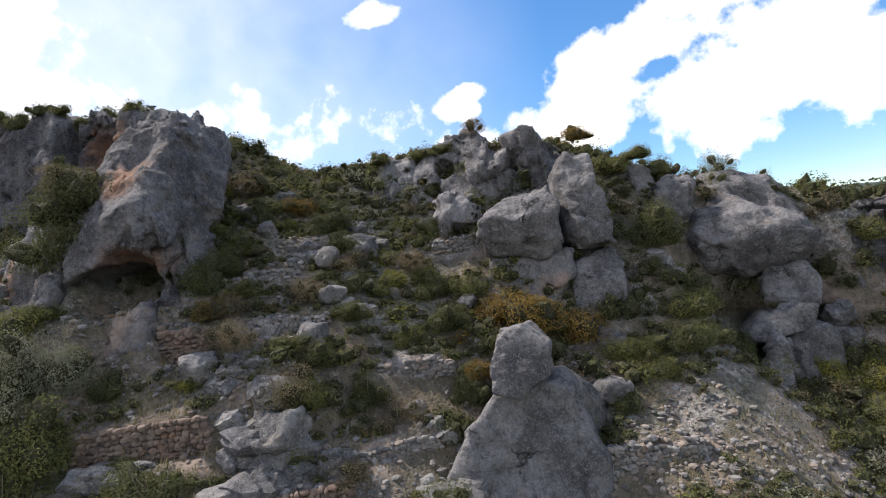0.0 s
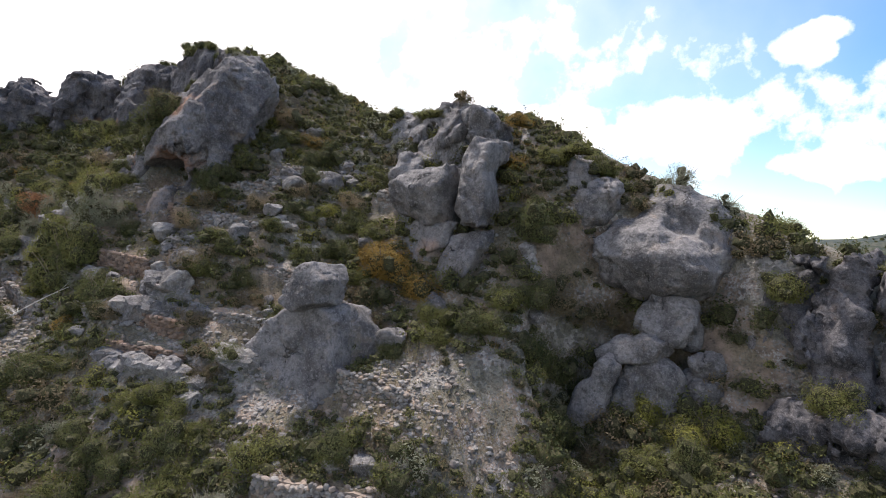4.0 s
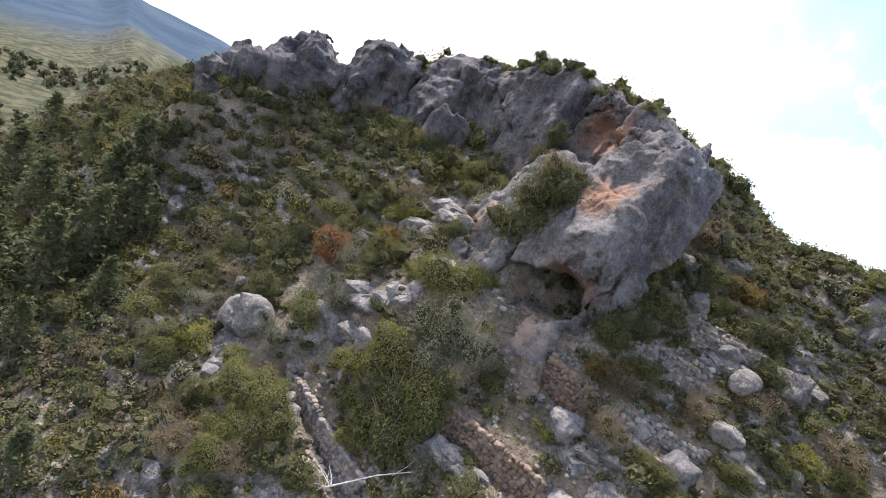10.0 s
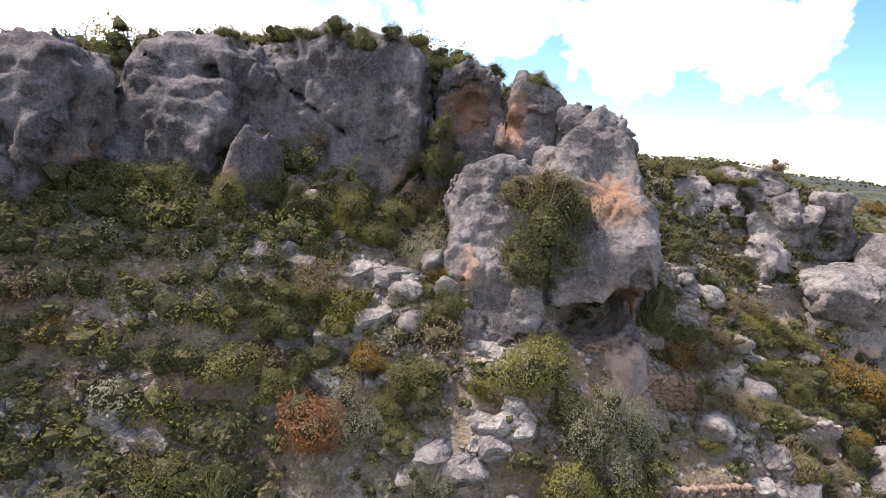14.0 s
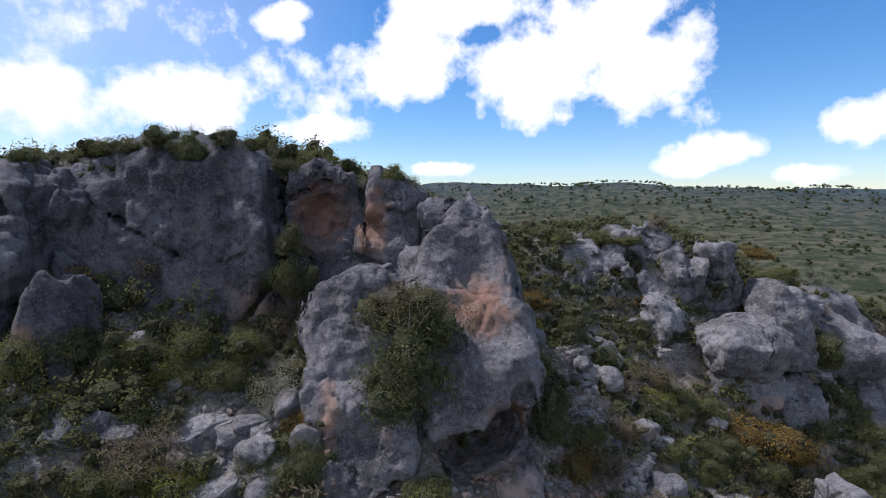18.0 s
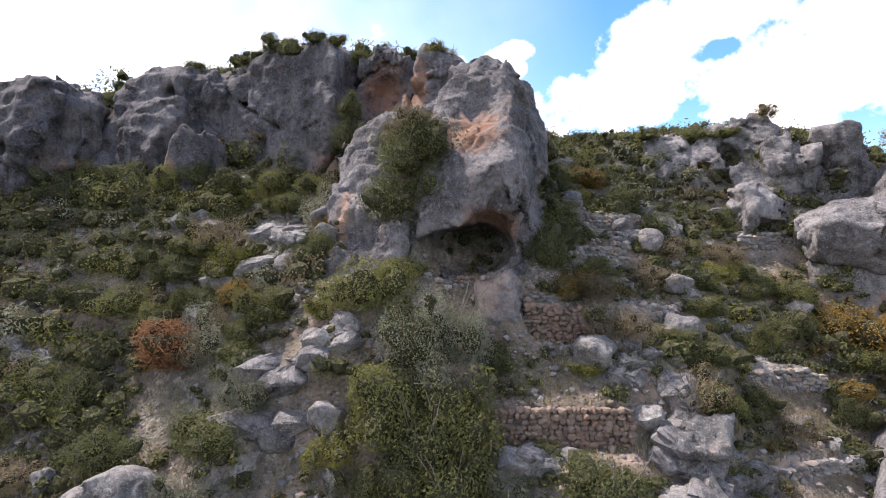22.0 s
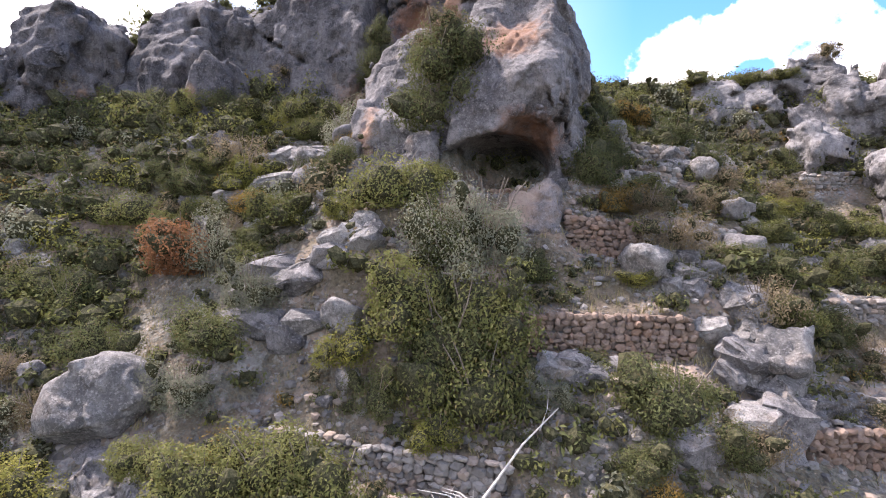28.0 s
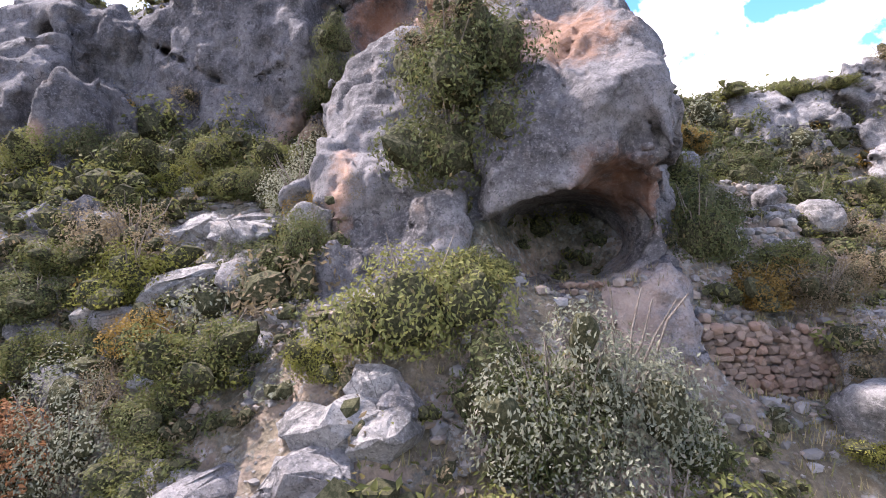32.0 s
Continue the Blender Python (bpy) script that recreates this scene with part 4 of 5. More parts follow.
def boulder_mesh(seed, material, sub=4, rugged=0.07):
    v, f = icosphere(sub)
    r = np.random.default_rng(seed)
    n = r.normal(size=(13, 3))
    n /= np.linalg.norm(n, axis=1)[:, None]
    o = r.uniform(0.62, 0.95, 13)
    dots = np.sum(v[:, None, :] * n[None, :, :], -1)
    rad = np.min(np.where(dots > 0.05, o / np.maximum(dots, 0.05), 3.0), 1)
    rad = np.minimum(rad, 1.08)
    v = v * rad[:, None]
    v = v * (1 + 0.12 * fbm(v * 1.6, 3, seed) + 0.10 * rugged / 0.07 * 0.5 * cells(v * 2.2 + 5, seed)[0] - rugged * np.abs(fbm(v * 3.2, 3, seed + 3)))[:, None]
    return mesh_of("boulder", v, f, material)


BOULDERS = [boulder_mesh(k, MAT_PALE if k % 2 else MAT_BOULDER) for k in range(10)]


def place_boulder(x, y, size, k, flat=0.75, turn=0.0, sink=0.25):
    ob = new("boulder", BOULDERS[k % len(BOULDERS)])
    ob.matrix_world = pose(x, y, spot(x, y) + size * (flat - 0.1 - sink), 0, 0, turn) @ Matrix.Diagonal((size, size * 0.8, size * flat, 1))
    return tagged(ob, "pale limestone boulder half sunk in the slope" if k % 2 else "grey limestone boulder half sunk in the slope", "boulder", "boulders on the slope")


PLACED = [(-19.9, 20.8, 0.7, 1), (-19.3, 20.2, 0.45, 3), (-24.7, 25.2, 0.85, 0), (-24.2, 27.7, 1.0, 2), (-23.4, 26.4, 0.7, 1), (-25.2, 26.2, 0.9, 3),
          (-24.6, 25.6, 0.6, 5), (-10.2, 28.4, 0.5, 1), (-8.7, 31.3, 0.75, 4), (-9.8, 33.2, 0.8, 7), (-8.9, 35.4, 1.1, 6), (-11.0, 33.5, 0.7, 2), (-14.9, 18.0, 0.6, 8), (3.2, 32.6, 0.9, 4), (-11.7, 25.8, 0.95, 3)]
for x, y, s, k in PLACED:
    place_boulder(x, y, s, k, 0.8, 40 * k)
for n in range(110):
    x, y = rng.uniform(-44, 16), rng.uniform(13, 41)
    if fbm(np.array([[x, y, 0.0]]) * 0.12, 3, 77)[0] < -0.25 or math.hypot(x + 16.5, y - 27) < 4.5:
        continue
    place_boulder(x, y, float(0.22 + 0.55 * rng.random() ** 2.2), int(rng.integers(10)), float(rng.uniform(0.55, 0.9)), float(rng.uniform(0, 360)), float(rng.uniform(0.2, 0.45)))


def slab_mesh(seed, material):
    """An angular broken block with flat faces."""
    r = np.random.default_rng(seed)
    bm = bmesh.new()
    for k in range(34):
        c = r.normal(size=3)
        c = c / np.linalg.norm(c)
        bm.verts.new(np.sign(c) * np.abs(c) ** 0.55 * r.uniform(0.82, 1.0))
    bmesh.ops.convex_hull(bm, input=bm.verts)
    for v in [v for v in bm.verts if not v.link_faces]:
        bm.verts.remove(v)
    bmesh.ops.triangulate(bm, faces=bm.faces)
    bmesh.ops.subdivide_edges(bm, edges=bm.edges, cuts=1, use_grid_fill=True, smooth=0.12, fractal=0.9, seed=seed)
    me = bpy.data.meshes.new("block")
    bm.to_mesh(me)
    bm.free()
    me.materials.append(material)
    return me


SLABS = [slab_mesh(300 + k, MAT_PALE if k % 3 else MAT_BOULDER) for k in range(12)]


def ledge(x, y, count, length, size, turn=0.0, label="stepped ledge of broken pale limestone blocks"):
    """A stretch of broken bedrock: angular blocks side by side in the slope."""
    r = np.random.default_rng(int(abs(x) * 100 + abs(y) * 10))
    root = tagged(new("rock_ledge"), label, "ledge", "ledges on the slope")
    root.matrix_world = pose(x, y, spot(x, y), 0, 0, turn)
    back = root.matrix_world.inverted()
    for k in range(count):
        u = (k + 0.5) / count - 0.5
        s = size * float(r.uniform(0.55, 1.15))
        p = root.matrix_world @ Vector((u * length, float(r.normal(0, 0.35 * size)), 0))
        ob = new("block", SLABS[int(r.integers(12))])
        ob.parent = root
        ob.matrix_basis = back @ pose(p.x, p.y, spot(p.x, p.y) + s * 0.05, 24 + float(r.normal(0, 9)), float(r.normal(0, 9)), turn + float(r.normal(0, 14))) @ Matrix.Diagonal((s * float(r.uniform(0.8, 1.5)), s * 0.8, s * float(r.uniform(0.5, 0.85)), 1))


for x, y, count, length, size, turn in (
        (-21.9, 21.6, 9, 4.6, 0.85, 8), (-22.4, 20.4, 6, 3.2, 0.7, 12), (-20.6, 22.2, 4, 2.2, 0.6, 0), (-9.0, 25.2, 5, 2.2, 0.95, 60), (-8.2, 24.2, 5, 2.4, 0.9, 70), (-9.4, 22.6, 5, 2.6, 0.7, 30), (-7.0, 25.9, 4, 2.0, 0.8, 40),
        (-26.8, 27.0, 5, 3.0, 0.7, 20), (-25.6, 25.4, 6, 3.4, 0.65, 30), (-24.4, 23.6, 6, 3.6, 0.6, 20), (-27.6, 23.0, 5, 3.0, 0.6, 0), (-6.0, 22.6, 6, 3.0, 0.75, 40), (-3.6, 24.4, 6, 3.0, 0.7, 20), (-2.6, 27.0, 4, 2.2, 0.8, 60)):
    ledge(x, y, count, length, size, turn)
n = 0
while n < 44:
    x, y = float(rng.uniform(-40, 12)), float(rng.uniform(13, 39))
    if fbm(np.array([[x, y, 0.0]]) * 0.12, 3, 77)[0] < -0.2 or math.hypot(x + 16.5, y - 26.5) < 4.0:
        continue
    ledge(x, y, int(rng.integers(3, 7)), float(rng.uniform(1.4, 3.4)), float(rng.uniform(0.35, 0.7)), float(rng.uniform(-30, 40)))
    n += 1


def stone_cloud(count, seed, area, lo, hi):
    """Loose stones as one mesh: each a rough lump of twenty faces."""
    r = np.random.default_rng(seed)
    bv, bf = icosphere(1)
    x, y = r.uniform(area[0], area[1], count * 4), r.uniform(area[2], area[3], count * 4)
    dens = fbm(np.stack([x, y, 0 * x], -1) * 0.16, 3, 91) + 0.5 * fbm(np.stack([x, y, 0 * x], -1) * 0.7, 2, 93)
    keep = np.argsort(-(dens + r.normal(0, 0.45, len(x))))[:count]
    x, y = x[keep], y[keep]
    z = ground_z(x, y)
    s = lo + (hi - lo) * r.random(count) ** 3
    q = bv[None] * (1 + r.uniform(-0.28, 0.28, (count, len(bv), 1))) * np.stack([s, s * r.uniform(0.6, 1, count), s * r.uniform(0.4, 0.8, count)], -1)[:, None, :]
    a = r.uniform(0, 6.28, count)
    ca, sa = np.cos(a)[:, None], np.sin(a)[:, None]
    q = np.stack([q[..., 0] * ca - q[..., 1] * sa, q[..., 0] * sa + q[..., 1] * ca, q[..., 2]], -1)
    q = q + np.stack([x, y, z + s * 0.15], -1)[:, None, :]
    f = bf[None] + (np.arange(count) * len(bv))[:, None, None]
    return q.reshape(-1, 3), f.reshape(-1, 3)


v, f = stone_cloud(26000, 12, (-46, 22, 9, 43), 0.03, 0.21)
tagged(new("scree", mesh_of("scree", v, f, MAT_STONE, smooth=False)), "loose pale limestone scree", "scree", kind="stuff")


# ---- dry-stone walls ----
def stone_mesh(seed, material):
    r = np.random.default_rng(seed)
    bm = bmesh.new()
    for k in range(30):
        c = r.normal(size=3)
        c = c / np.linalg.norm(c)
        c = np.sign(c) * np.abs(c) ** 0.85 * r.uniform(0.9, 1.1)
        bm.verts.new(c * 0.5)
    bmesh.ops.convex_hull(bm, input=bm.verts)
    for v in [v for v in bm.verts if not v.link_faces]:
        bm.verts.remove(v)
    bmesh.ops.triangulate(bm, faces=bm.faces)
    me = bpy.data.meshes.new("stone")
    bm.to_mesh(me)
    bm.free()
    me.materials.append(material)
    return me


WALL_STONES = [[stone_mesh(200 + k + 20 * w, (MAT_WALL, MAT_WALL_WARM)[w]) for k in range(9)] for w in (0, 1)]


def dry_stone_wall(row, warm, tumbled):
    x0, y0, x1, y1, z0, z1, h = row
    ln = math.hypot(x1 - x0, y1 - y0)
    turn = math.atan2(y1 - y0, x1 - x0)
    r = np.random.default_rng(int(abs(x0) * 100))
    root = tagged(new("dry_stone_wall"), "dry-stone terrace wall of %s limestone, %s" % ("warm brown" if warm else "grey", "partly tumbled" if tumbled else "still standing"),
                  "wall", "terrace walls")
    root.matrix_world = pose(x0, y0, min(z0, z1) - h, 0, 0, math.degrees(turn))
    low = min(z0, z1) - h
    # rubble core behind the face
    n = max(4, int(ln / 0.4))
    v, f = [], []
    for k in range(n + 1):
        s = ln * k / n
        t = z0 + (z1 - z0) * k / n - low - 0.08 - 0.10 * abs(math.sin(k * 1.9))
        v += [(s, 0.02, -0.3), (s, 0.06, t), (s, 0.55, t), (s, 0.55, -0.3)]
    for k in range(n):
        a, b = 4 * k, 4 * k + 4
        f += [(a, b, b + 1, a + 1), (a + 1, b + 1, b + 2, a + 2), (a + 2, b + 2, b + 3, a + 3)]
    part("core", mesh_of("core", v, f, MAT_STONE, False), root)
    z, count = -0.1, 0
    grow = max(1.0, math.sqrt(ln * (h + 0.3) / 9.6))
    while True:
        course = r.uniform(0.12, 0.20) * grow
        s = -r.uniform(0, 0.15)
        if z > max(z0, z1) - low:
            break
        while s < ln and count < 300:
            w = r.uniform(0.13, 0.34) * grow
            top = z0 + (z1 - z0) * np.clip(s / ln, 0, 1) - low
            gap = tumbled * (0.25 + 0.25 * math.sin(s * 2.3 + x0))
            if z + course * 0.5 < top - gap * h * 0.6:
                ob = new("stone", WALL_STONES[warm][int(r.integers(9))])
                ob.parent = root
                ob.matrix_basis = pose(s + w / 2, r.normal(-0.01, 0.03), z + course / 2 + r.normal(0, 0.03), r.normal(0, 9), r.normal(0, 11), r.normal(0, 9)) @ Matrix.Diagonal((w * 1.28, r.uniform(0.28, 0.4), course * r.uniform(1.2, 1.6), 1))
                count += 1
            s += w
        z += course * 0.97
    return root


WARM = (0, 2, 6, 9)
STANDING = (0, 2, 3, 4)
for n, row in enumerate(TERRACES):
    dry_stone_wall(row, int(n in WARM), 0.0 if n in STANDING else 0.7)

# the little stone bench inside the cave
bench = tagged(new("cave_bench"), "low heap of reddish stones inside the cave", "stone heap")
bench.matrix_world = pose(-17.3, 26.6, -0.15, 0, 0, -4)
r = np.random.default_rng(3)
for k in range(46):
    ob = new("stone", WALL_STONES[1][int(r.integers(9))])
    ob.parent = bench
    row = k // 16
    ob.matrix_basis = pose((k % 16) * 0.12 + r.uniform(0, 0.06), r.normal(0, 0.07), row * 0.14 + r.uniform(0, 0.04), r.normal(0, 9), r.normal(0, 9), r.uniform(0, 90)) @ Matrix.Diagonal((r.uniform(0.14, 0.26), 0.2, r.uniform(0.12, 0.18), 1))


# ---- plants ----
ICO = {k: icosphere(k) for k in (1, 2)}


def leaf_quads(rg, centre, normal, size):
    """Folded leaf sprays, one rhombus of two triangles a spray, as vertices and faces."""
    n = len(centre)
    normal = normal / np.linalg.norm(normal, axis=1)[:, None]
    t = np.cross(normal, rg.normal(size=(n, 3)))
    t /= np.linalg.norm(t, axis=1)[:, None] + 1e-9
    b = np.cross(normal, t)
    s = size[:, None]
    tip, side = 0.66 * s, 0.28 * s
    v = np.stack([centre - tip * t, centre + side * b + 0.15 * s * normal, centre + tip * t * 0.9 + 0.1 * s * normal, centre - side * b + 0.12 * s * normal], 1)
    k = (np.arange(n) * 4)[:, None]
    f = np.concatenate([k + (0, 1, 2), k + (0, 2, 3)])
    return v.reshape(-1, 3), f


def crown(seed, leaves, radii, leaf, lobes=7, hollow=0.55, heart=2):
    """A crown of many small sprays in uneven lobes, with gaps; its foot is at z = 0."""
    rg = np.random.default_rng(seed)
    rx, ry, rz = radii
    ang, rr = rg.uniform(0, 6.28, lobes), np.sqrt(rg.random(lobes)) * 0.72
    lr = rg.uniform(0.30, 0.50, lobes)
    c = np.stack([np.cos(ang) * rr, np.sin(ang) * rr, rg.uniform(0.0, 1.0, lobes) * np.sqrt(1 - rr**2) * 0.85 + 0.12], -1)
    c[0], lr[0] = (0, 0, 0.4), 0.62
    k = rg.choice(lobes, leaves, p=lr**2 / (lr**2).sum())
    d = rg.normal(size=(leaves, 3))
    d /= np.linalg.norm(d, axis=1)[:, None]
    rad = lr[k] * (hollow + (1.12 - hollow) * rg.random(leaves) ** 0.5) + np.where(rg.random(leaves) < 0.06, 0.10, 0)
    p = c[k] + d * rad[:, None]
    p = p * (1 + 0.18 * fbm(p * 2.2 + seed, 2, seed)[:, None])
    p = p * (rx, ry, rz)
    p[:, 2] = np.abs(p[:, 2])
    nrm = d + rg.normal(0, 0.55, (leaves, 3)) + (0, 0, 0.25)
    v, f = leaf_quads(rg, p, nrm, leaf * rg.uniform(0.6, 1.35, leaves))
    # a dark core in each lobe, coloured as the shade between its leaves
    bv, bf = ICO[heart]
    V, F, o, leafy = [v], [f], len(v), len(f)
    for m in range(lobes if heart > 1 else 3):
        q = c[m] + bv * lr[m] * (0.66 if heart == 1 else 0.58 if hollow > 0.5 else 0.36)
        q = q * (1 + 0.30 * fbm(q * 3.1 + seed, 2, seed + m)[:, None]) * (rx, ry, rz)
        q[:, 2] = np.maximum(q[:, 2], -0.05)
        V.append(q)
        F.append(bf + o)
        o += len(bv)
    return np.concatenate(V), np.concatenate(F), leafy


def tube(points, r0, r1, sides=5):
    v, f = [], []
    pts = [Vector(p) for p in points]
    for i, p in enumerate(pts):
        ax = (pts[min(i + 1, len(pts) - 1)] - pts[max(i - 1, 0)]).normalized()
        a = ax.orthogonal().normalized()
        b = ax.cross(a)
        r = r0 + (r1 - r0) * i / (len(pts) - 1)
        v += [tuple(p + r * (math.cos(6.2832 * k / sides) * a + math.sin(6.2832 * k / sides) * b)) for k in range(sides)]
    for i in range(len(pts) - 1):
        for k in range(sides):
            f.append((i * sides + k, i * sides + (k + 1) % sides, (i + 1) * sides + (k + 1) % sides, (i + 1) * sides + k))
    return v, f


def branches(seed, count, reach, height_, r0, sides=4, wild=0.25):
    rg = np.random.default_rng(seed)
    V, F = [], []
    for n in range(count):
        a = rg.uniform(0, 6.28)
        out = reach * rg.uniform(0.35, 1.0)
        pts = [np.array([0.04 * math.cos(a), 0.04 * math.sin(a), -0.15])]
        for k in range(1, 5):
            u = k / 4
            pts.append(np.array([math.cos(a) * out * u, math.sin(a) * out * u, height_ * (u**0.8) * rg.uniform(0.75, 1.0)]) + rg.normal(0, wild * 0.12 * reach, 3))
        v, f = tube(pts, r0, r0 * 0.3, sides)
        F += [tuple(i + len(V) for i in q) for q in f]
        V += v
    return V, F


SHRUBS = {}


def leafy_mesh(name, v, f, core_faces, material):
    """A crown whose core faces take the dark colour of inner shade."""
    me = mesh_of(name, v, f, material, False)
    me.materials.append(MAT_SHADE_CORE)
    me.polygons.foreach_set("material_index", core_faces.astype(np.int32))
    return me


def shrub_kind(colour, n, leaves, leaf, radii, hollow=0.55, bare=7):
    """Prototype meshes of one kind of shrub: crown and stems, n variants."""
    SHRUBS[colour] = []
    for k in range(n):
        sd = hash_of(colour) + 31 * k
        v, f, leafy = crown(sd, leaves, radii, leaf, 6 + k % 4, hollow)
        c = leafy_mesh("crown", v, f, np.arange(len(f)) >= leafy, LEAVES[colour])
        s = mesh_of("stem", *branches(sd + 5, bare, 0.75 * radii[0], 1.25 * radii[2], 0.022), MAT_WOOD)
        SHRUBS[colour].append((c, s))


def hash_of(word):
    return sum((i + 3) * ord(c) for i, c in enumerate(word))


for colour, n, leaves, leaf, radii, hollow, bare in (
        ("green", 5, 6200, 0.052, (1, 1, 0.95), 0.62, 4), ("dark", 5, 6200, 0.050, (1, 1, 1.0), 0.62, 4), ("lime", 3, 6000, 0.048, (1, 1, 0.95), 0.62, 4),
        ("olive", 3, 6400, 0.038, (1, 1, 1.05), 0.5, 9), ("brown", 4, 4600, 0.044, (1, 1, 0.85), 0.5, 10), ("rust", 2, 6500, 0.050, (1, 1, 0.95), 0.62, 6), ("ochre", 3, 5600, 0.052, (1, 1, 0.9), 0.62, 5)):
    shrub_kind(colour, n, leaves, leaf, radii, hollow, bare)

SHRUB_WORDS = {
    "green": "dense green maquis shrub growing between rocks", "dark": "dark green evergreen shrub with small leaves", "lime": "bright yellow-green leafy shrub",
    "olive": "silvery grey-green wild olive bush", "brown": "half-dry brownish shrub with thin twigs", "rust": "round rust-brown withered shrub", "ochre": "ochre-yellow shrub turning brown",
}


def shrub(colour, x, y, size, k=0, z=None, tall=1.0, turn=None):
    c, s = SHRUBS[colour][k % len(SHRUBS[colour])]
    root = tagged(new("shrub"), SHRUB_WORDS[colour], "shrub", "shrubs on the slope")
    root.matrix_world = pose(x, y, (spot(x, y) - 0.08) if z is None else z, 0, 0, (k * 77 + x * 40) % 360 if turn is None else turn) @ Matrix.Diagonal((size, size, size * tall, 1))
    for nm, me in (("crown", c), ("stem", s)):
        ob = new(nm, me)
        ob.parent = root
    return root


# Shrubs that stand out, one by one: colour, x, y, size, height factor.
KNOWN = [
    ("green", -34.0, 27.6, 1.4, 1.0), ("dark", -32.2, 28.2, 1.3, 1.0), ("green", -30.6, 28.8, 1.4, 0.9), ("lime", -29.2, 28.6, 1.1, 0.9), ("green", -28.0, 28.9, 1.2, 0.9), ("dark", -26.6, 29.0, 1.0, 1.0), ("dark", -36.2, 27.0, 1.3, 1.0), ("green", -38.0, 26.8, 1.4, 0.9),
    ("green", 8.8, 37.2, 1.4, 0.9), ("dark", 10.6, 36.6, 1.3, 0.9), ("brown", 12.6, 38.0, 1.2, 0.9), ("green", 14.6, 38.4, 1.3, 1.0), ("dark", 16.6, 39.4, 1.4, 1.0), ("lime", 15.4, 40.6, 1.2, 1.1), ("green", 6.8, 36.8, 1.4, 0.9), ("dark", 7.6, 35.8, 1.2, 0.9),
    ("ochre", -0.7, 34.6, 2.2, 0.95), ("ochre", 2.4, 35.2, 1.7, 0.9), ("rust", -27.4, 21.4, 2.0, 1.0), ("dark", -16.6, 21.2, 1.9, 1.25), ("green", -15.6, 20.8, 1.9, 1.2), ("green", -17.9, 21.4, 1.7, 1.2), ("lime", -16.4, 20.0, 1.0, 1.0), ("brown", -5.6, 25.7, 1.25, 0.8), ("brown", -2.7, 25.4, 1.0, 0.9), ("olive", 1.6, 30.6, 1.3, 1.2), ("brown", -8.3, 26.2, 1.5, 1.0),
    ("brown", 7.7, 40.2, 1.7, 1.2), ("lime", -19.4, 20.5, 1.25, 1.0), ("olive", -23.1, 17.9, 1.15, 1.1), ("green", -22.4, 16.4, 1.0, 1.0), ("dark", -26.9, 18.3, 1.2, 1.1), ("brown", -27.2, 16.6, 1.1, 1.0), ("green", -16.0, 21.9, 1.8, 1.2), ("dark", -17.3, 22.9, 1.6, 1.2), ("olive", -16.4, 23.5, 1.8, 1.25), ("olive", -17.2, 22.6, 1.6, 1.25), ("brown", -10.8, 26.6, 1.15, 1.1),
    ("olive", -22.9, 20.4, 1.2, 1.2), ("green", -7.6, 26.6, 1.1, 1.1), ("ochre", -1.9, 34.6, 1.3, 0.9), ("brown", -4.9, 28.6, 1.2, 0.9), ("brown", -9.0, 22.5, 1.2, 0.9), ("dark", -9.6, 22.0, 0.9, 1.0),
    ("green", -18.4, 16.1, 1.1, 1.1), ("brown", -17.6, 16.0, 1.1, 1.0), ("brown", -19.3, 13.9, 1.3, 1.1), ("olive", -13.2, 16.9, 0.8, 1.0), ("dark", -16.0, 15.4, 0.9, 0.9), ("green", -12.4, 15.8, 1.1, 1.0), ("ochre", -11.0, 20.6, 0.7, 1.2),
    ("dark", -5.7, 38.5, 1.1, 0.9), ("ochre", -12.9, 36.6, 1.3, 0.9), ("lime", -21.5, 22.9, 0.75, 1.0), ("green", -18.8, 25.3, 0.85, 0.9), ("dark", -23.2, 25.7, 0.95, 1.4), ("lime", -17.0, 24.9, 0.6, 1.0),
    ("ochre", -23.3, 27.0, 0.95, 1.0), ("green", -25.5, 28.6, 0.9, 0.9), ("dark", -14.0, 28.6, 1.2, 1.4), ("dark", -13.6, 30.0, 1.0, 1.2), ("green", -12.0, 29.4, 0.9, 0.8), ("lime", 13.6, 40.8, 1.2, 1.2), ("dark", 6.2, 39.8, 1.6, 1.2), ("dark", 8.6, 37.8, 1.6, 1.1),
    ("green", 5.2, 33.6, 1.0, 0.9), ("dark", 6.6, 35.0, 1.2, 0.9), ("green", -13.0, 23.4, 0.9, 0.7), ("lime", -11.9, 25.4, 0.8, 0.7), ("dark", -15.2, 24.3, 0.9, 1.1), ("green", -9.0, 28.0, 0.9, 0.7), ("olive", -13.9, 21.6, 0.9, 0.9),
]
for n, (colour, x, y, size, tall) in enumerate(KNOWN):
    shrub(colour, x, y, size, n, None, tall)
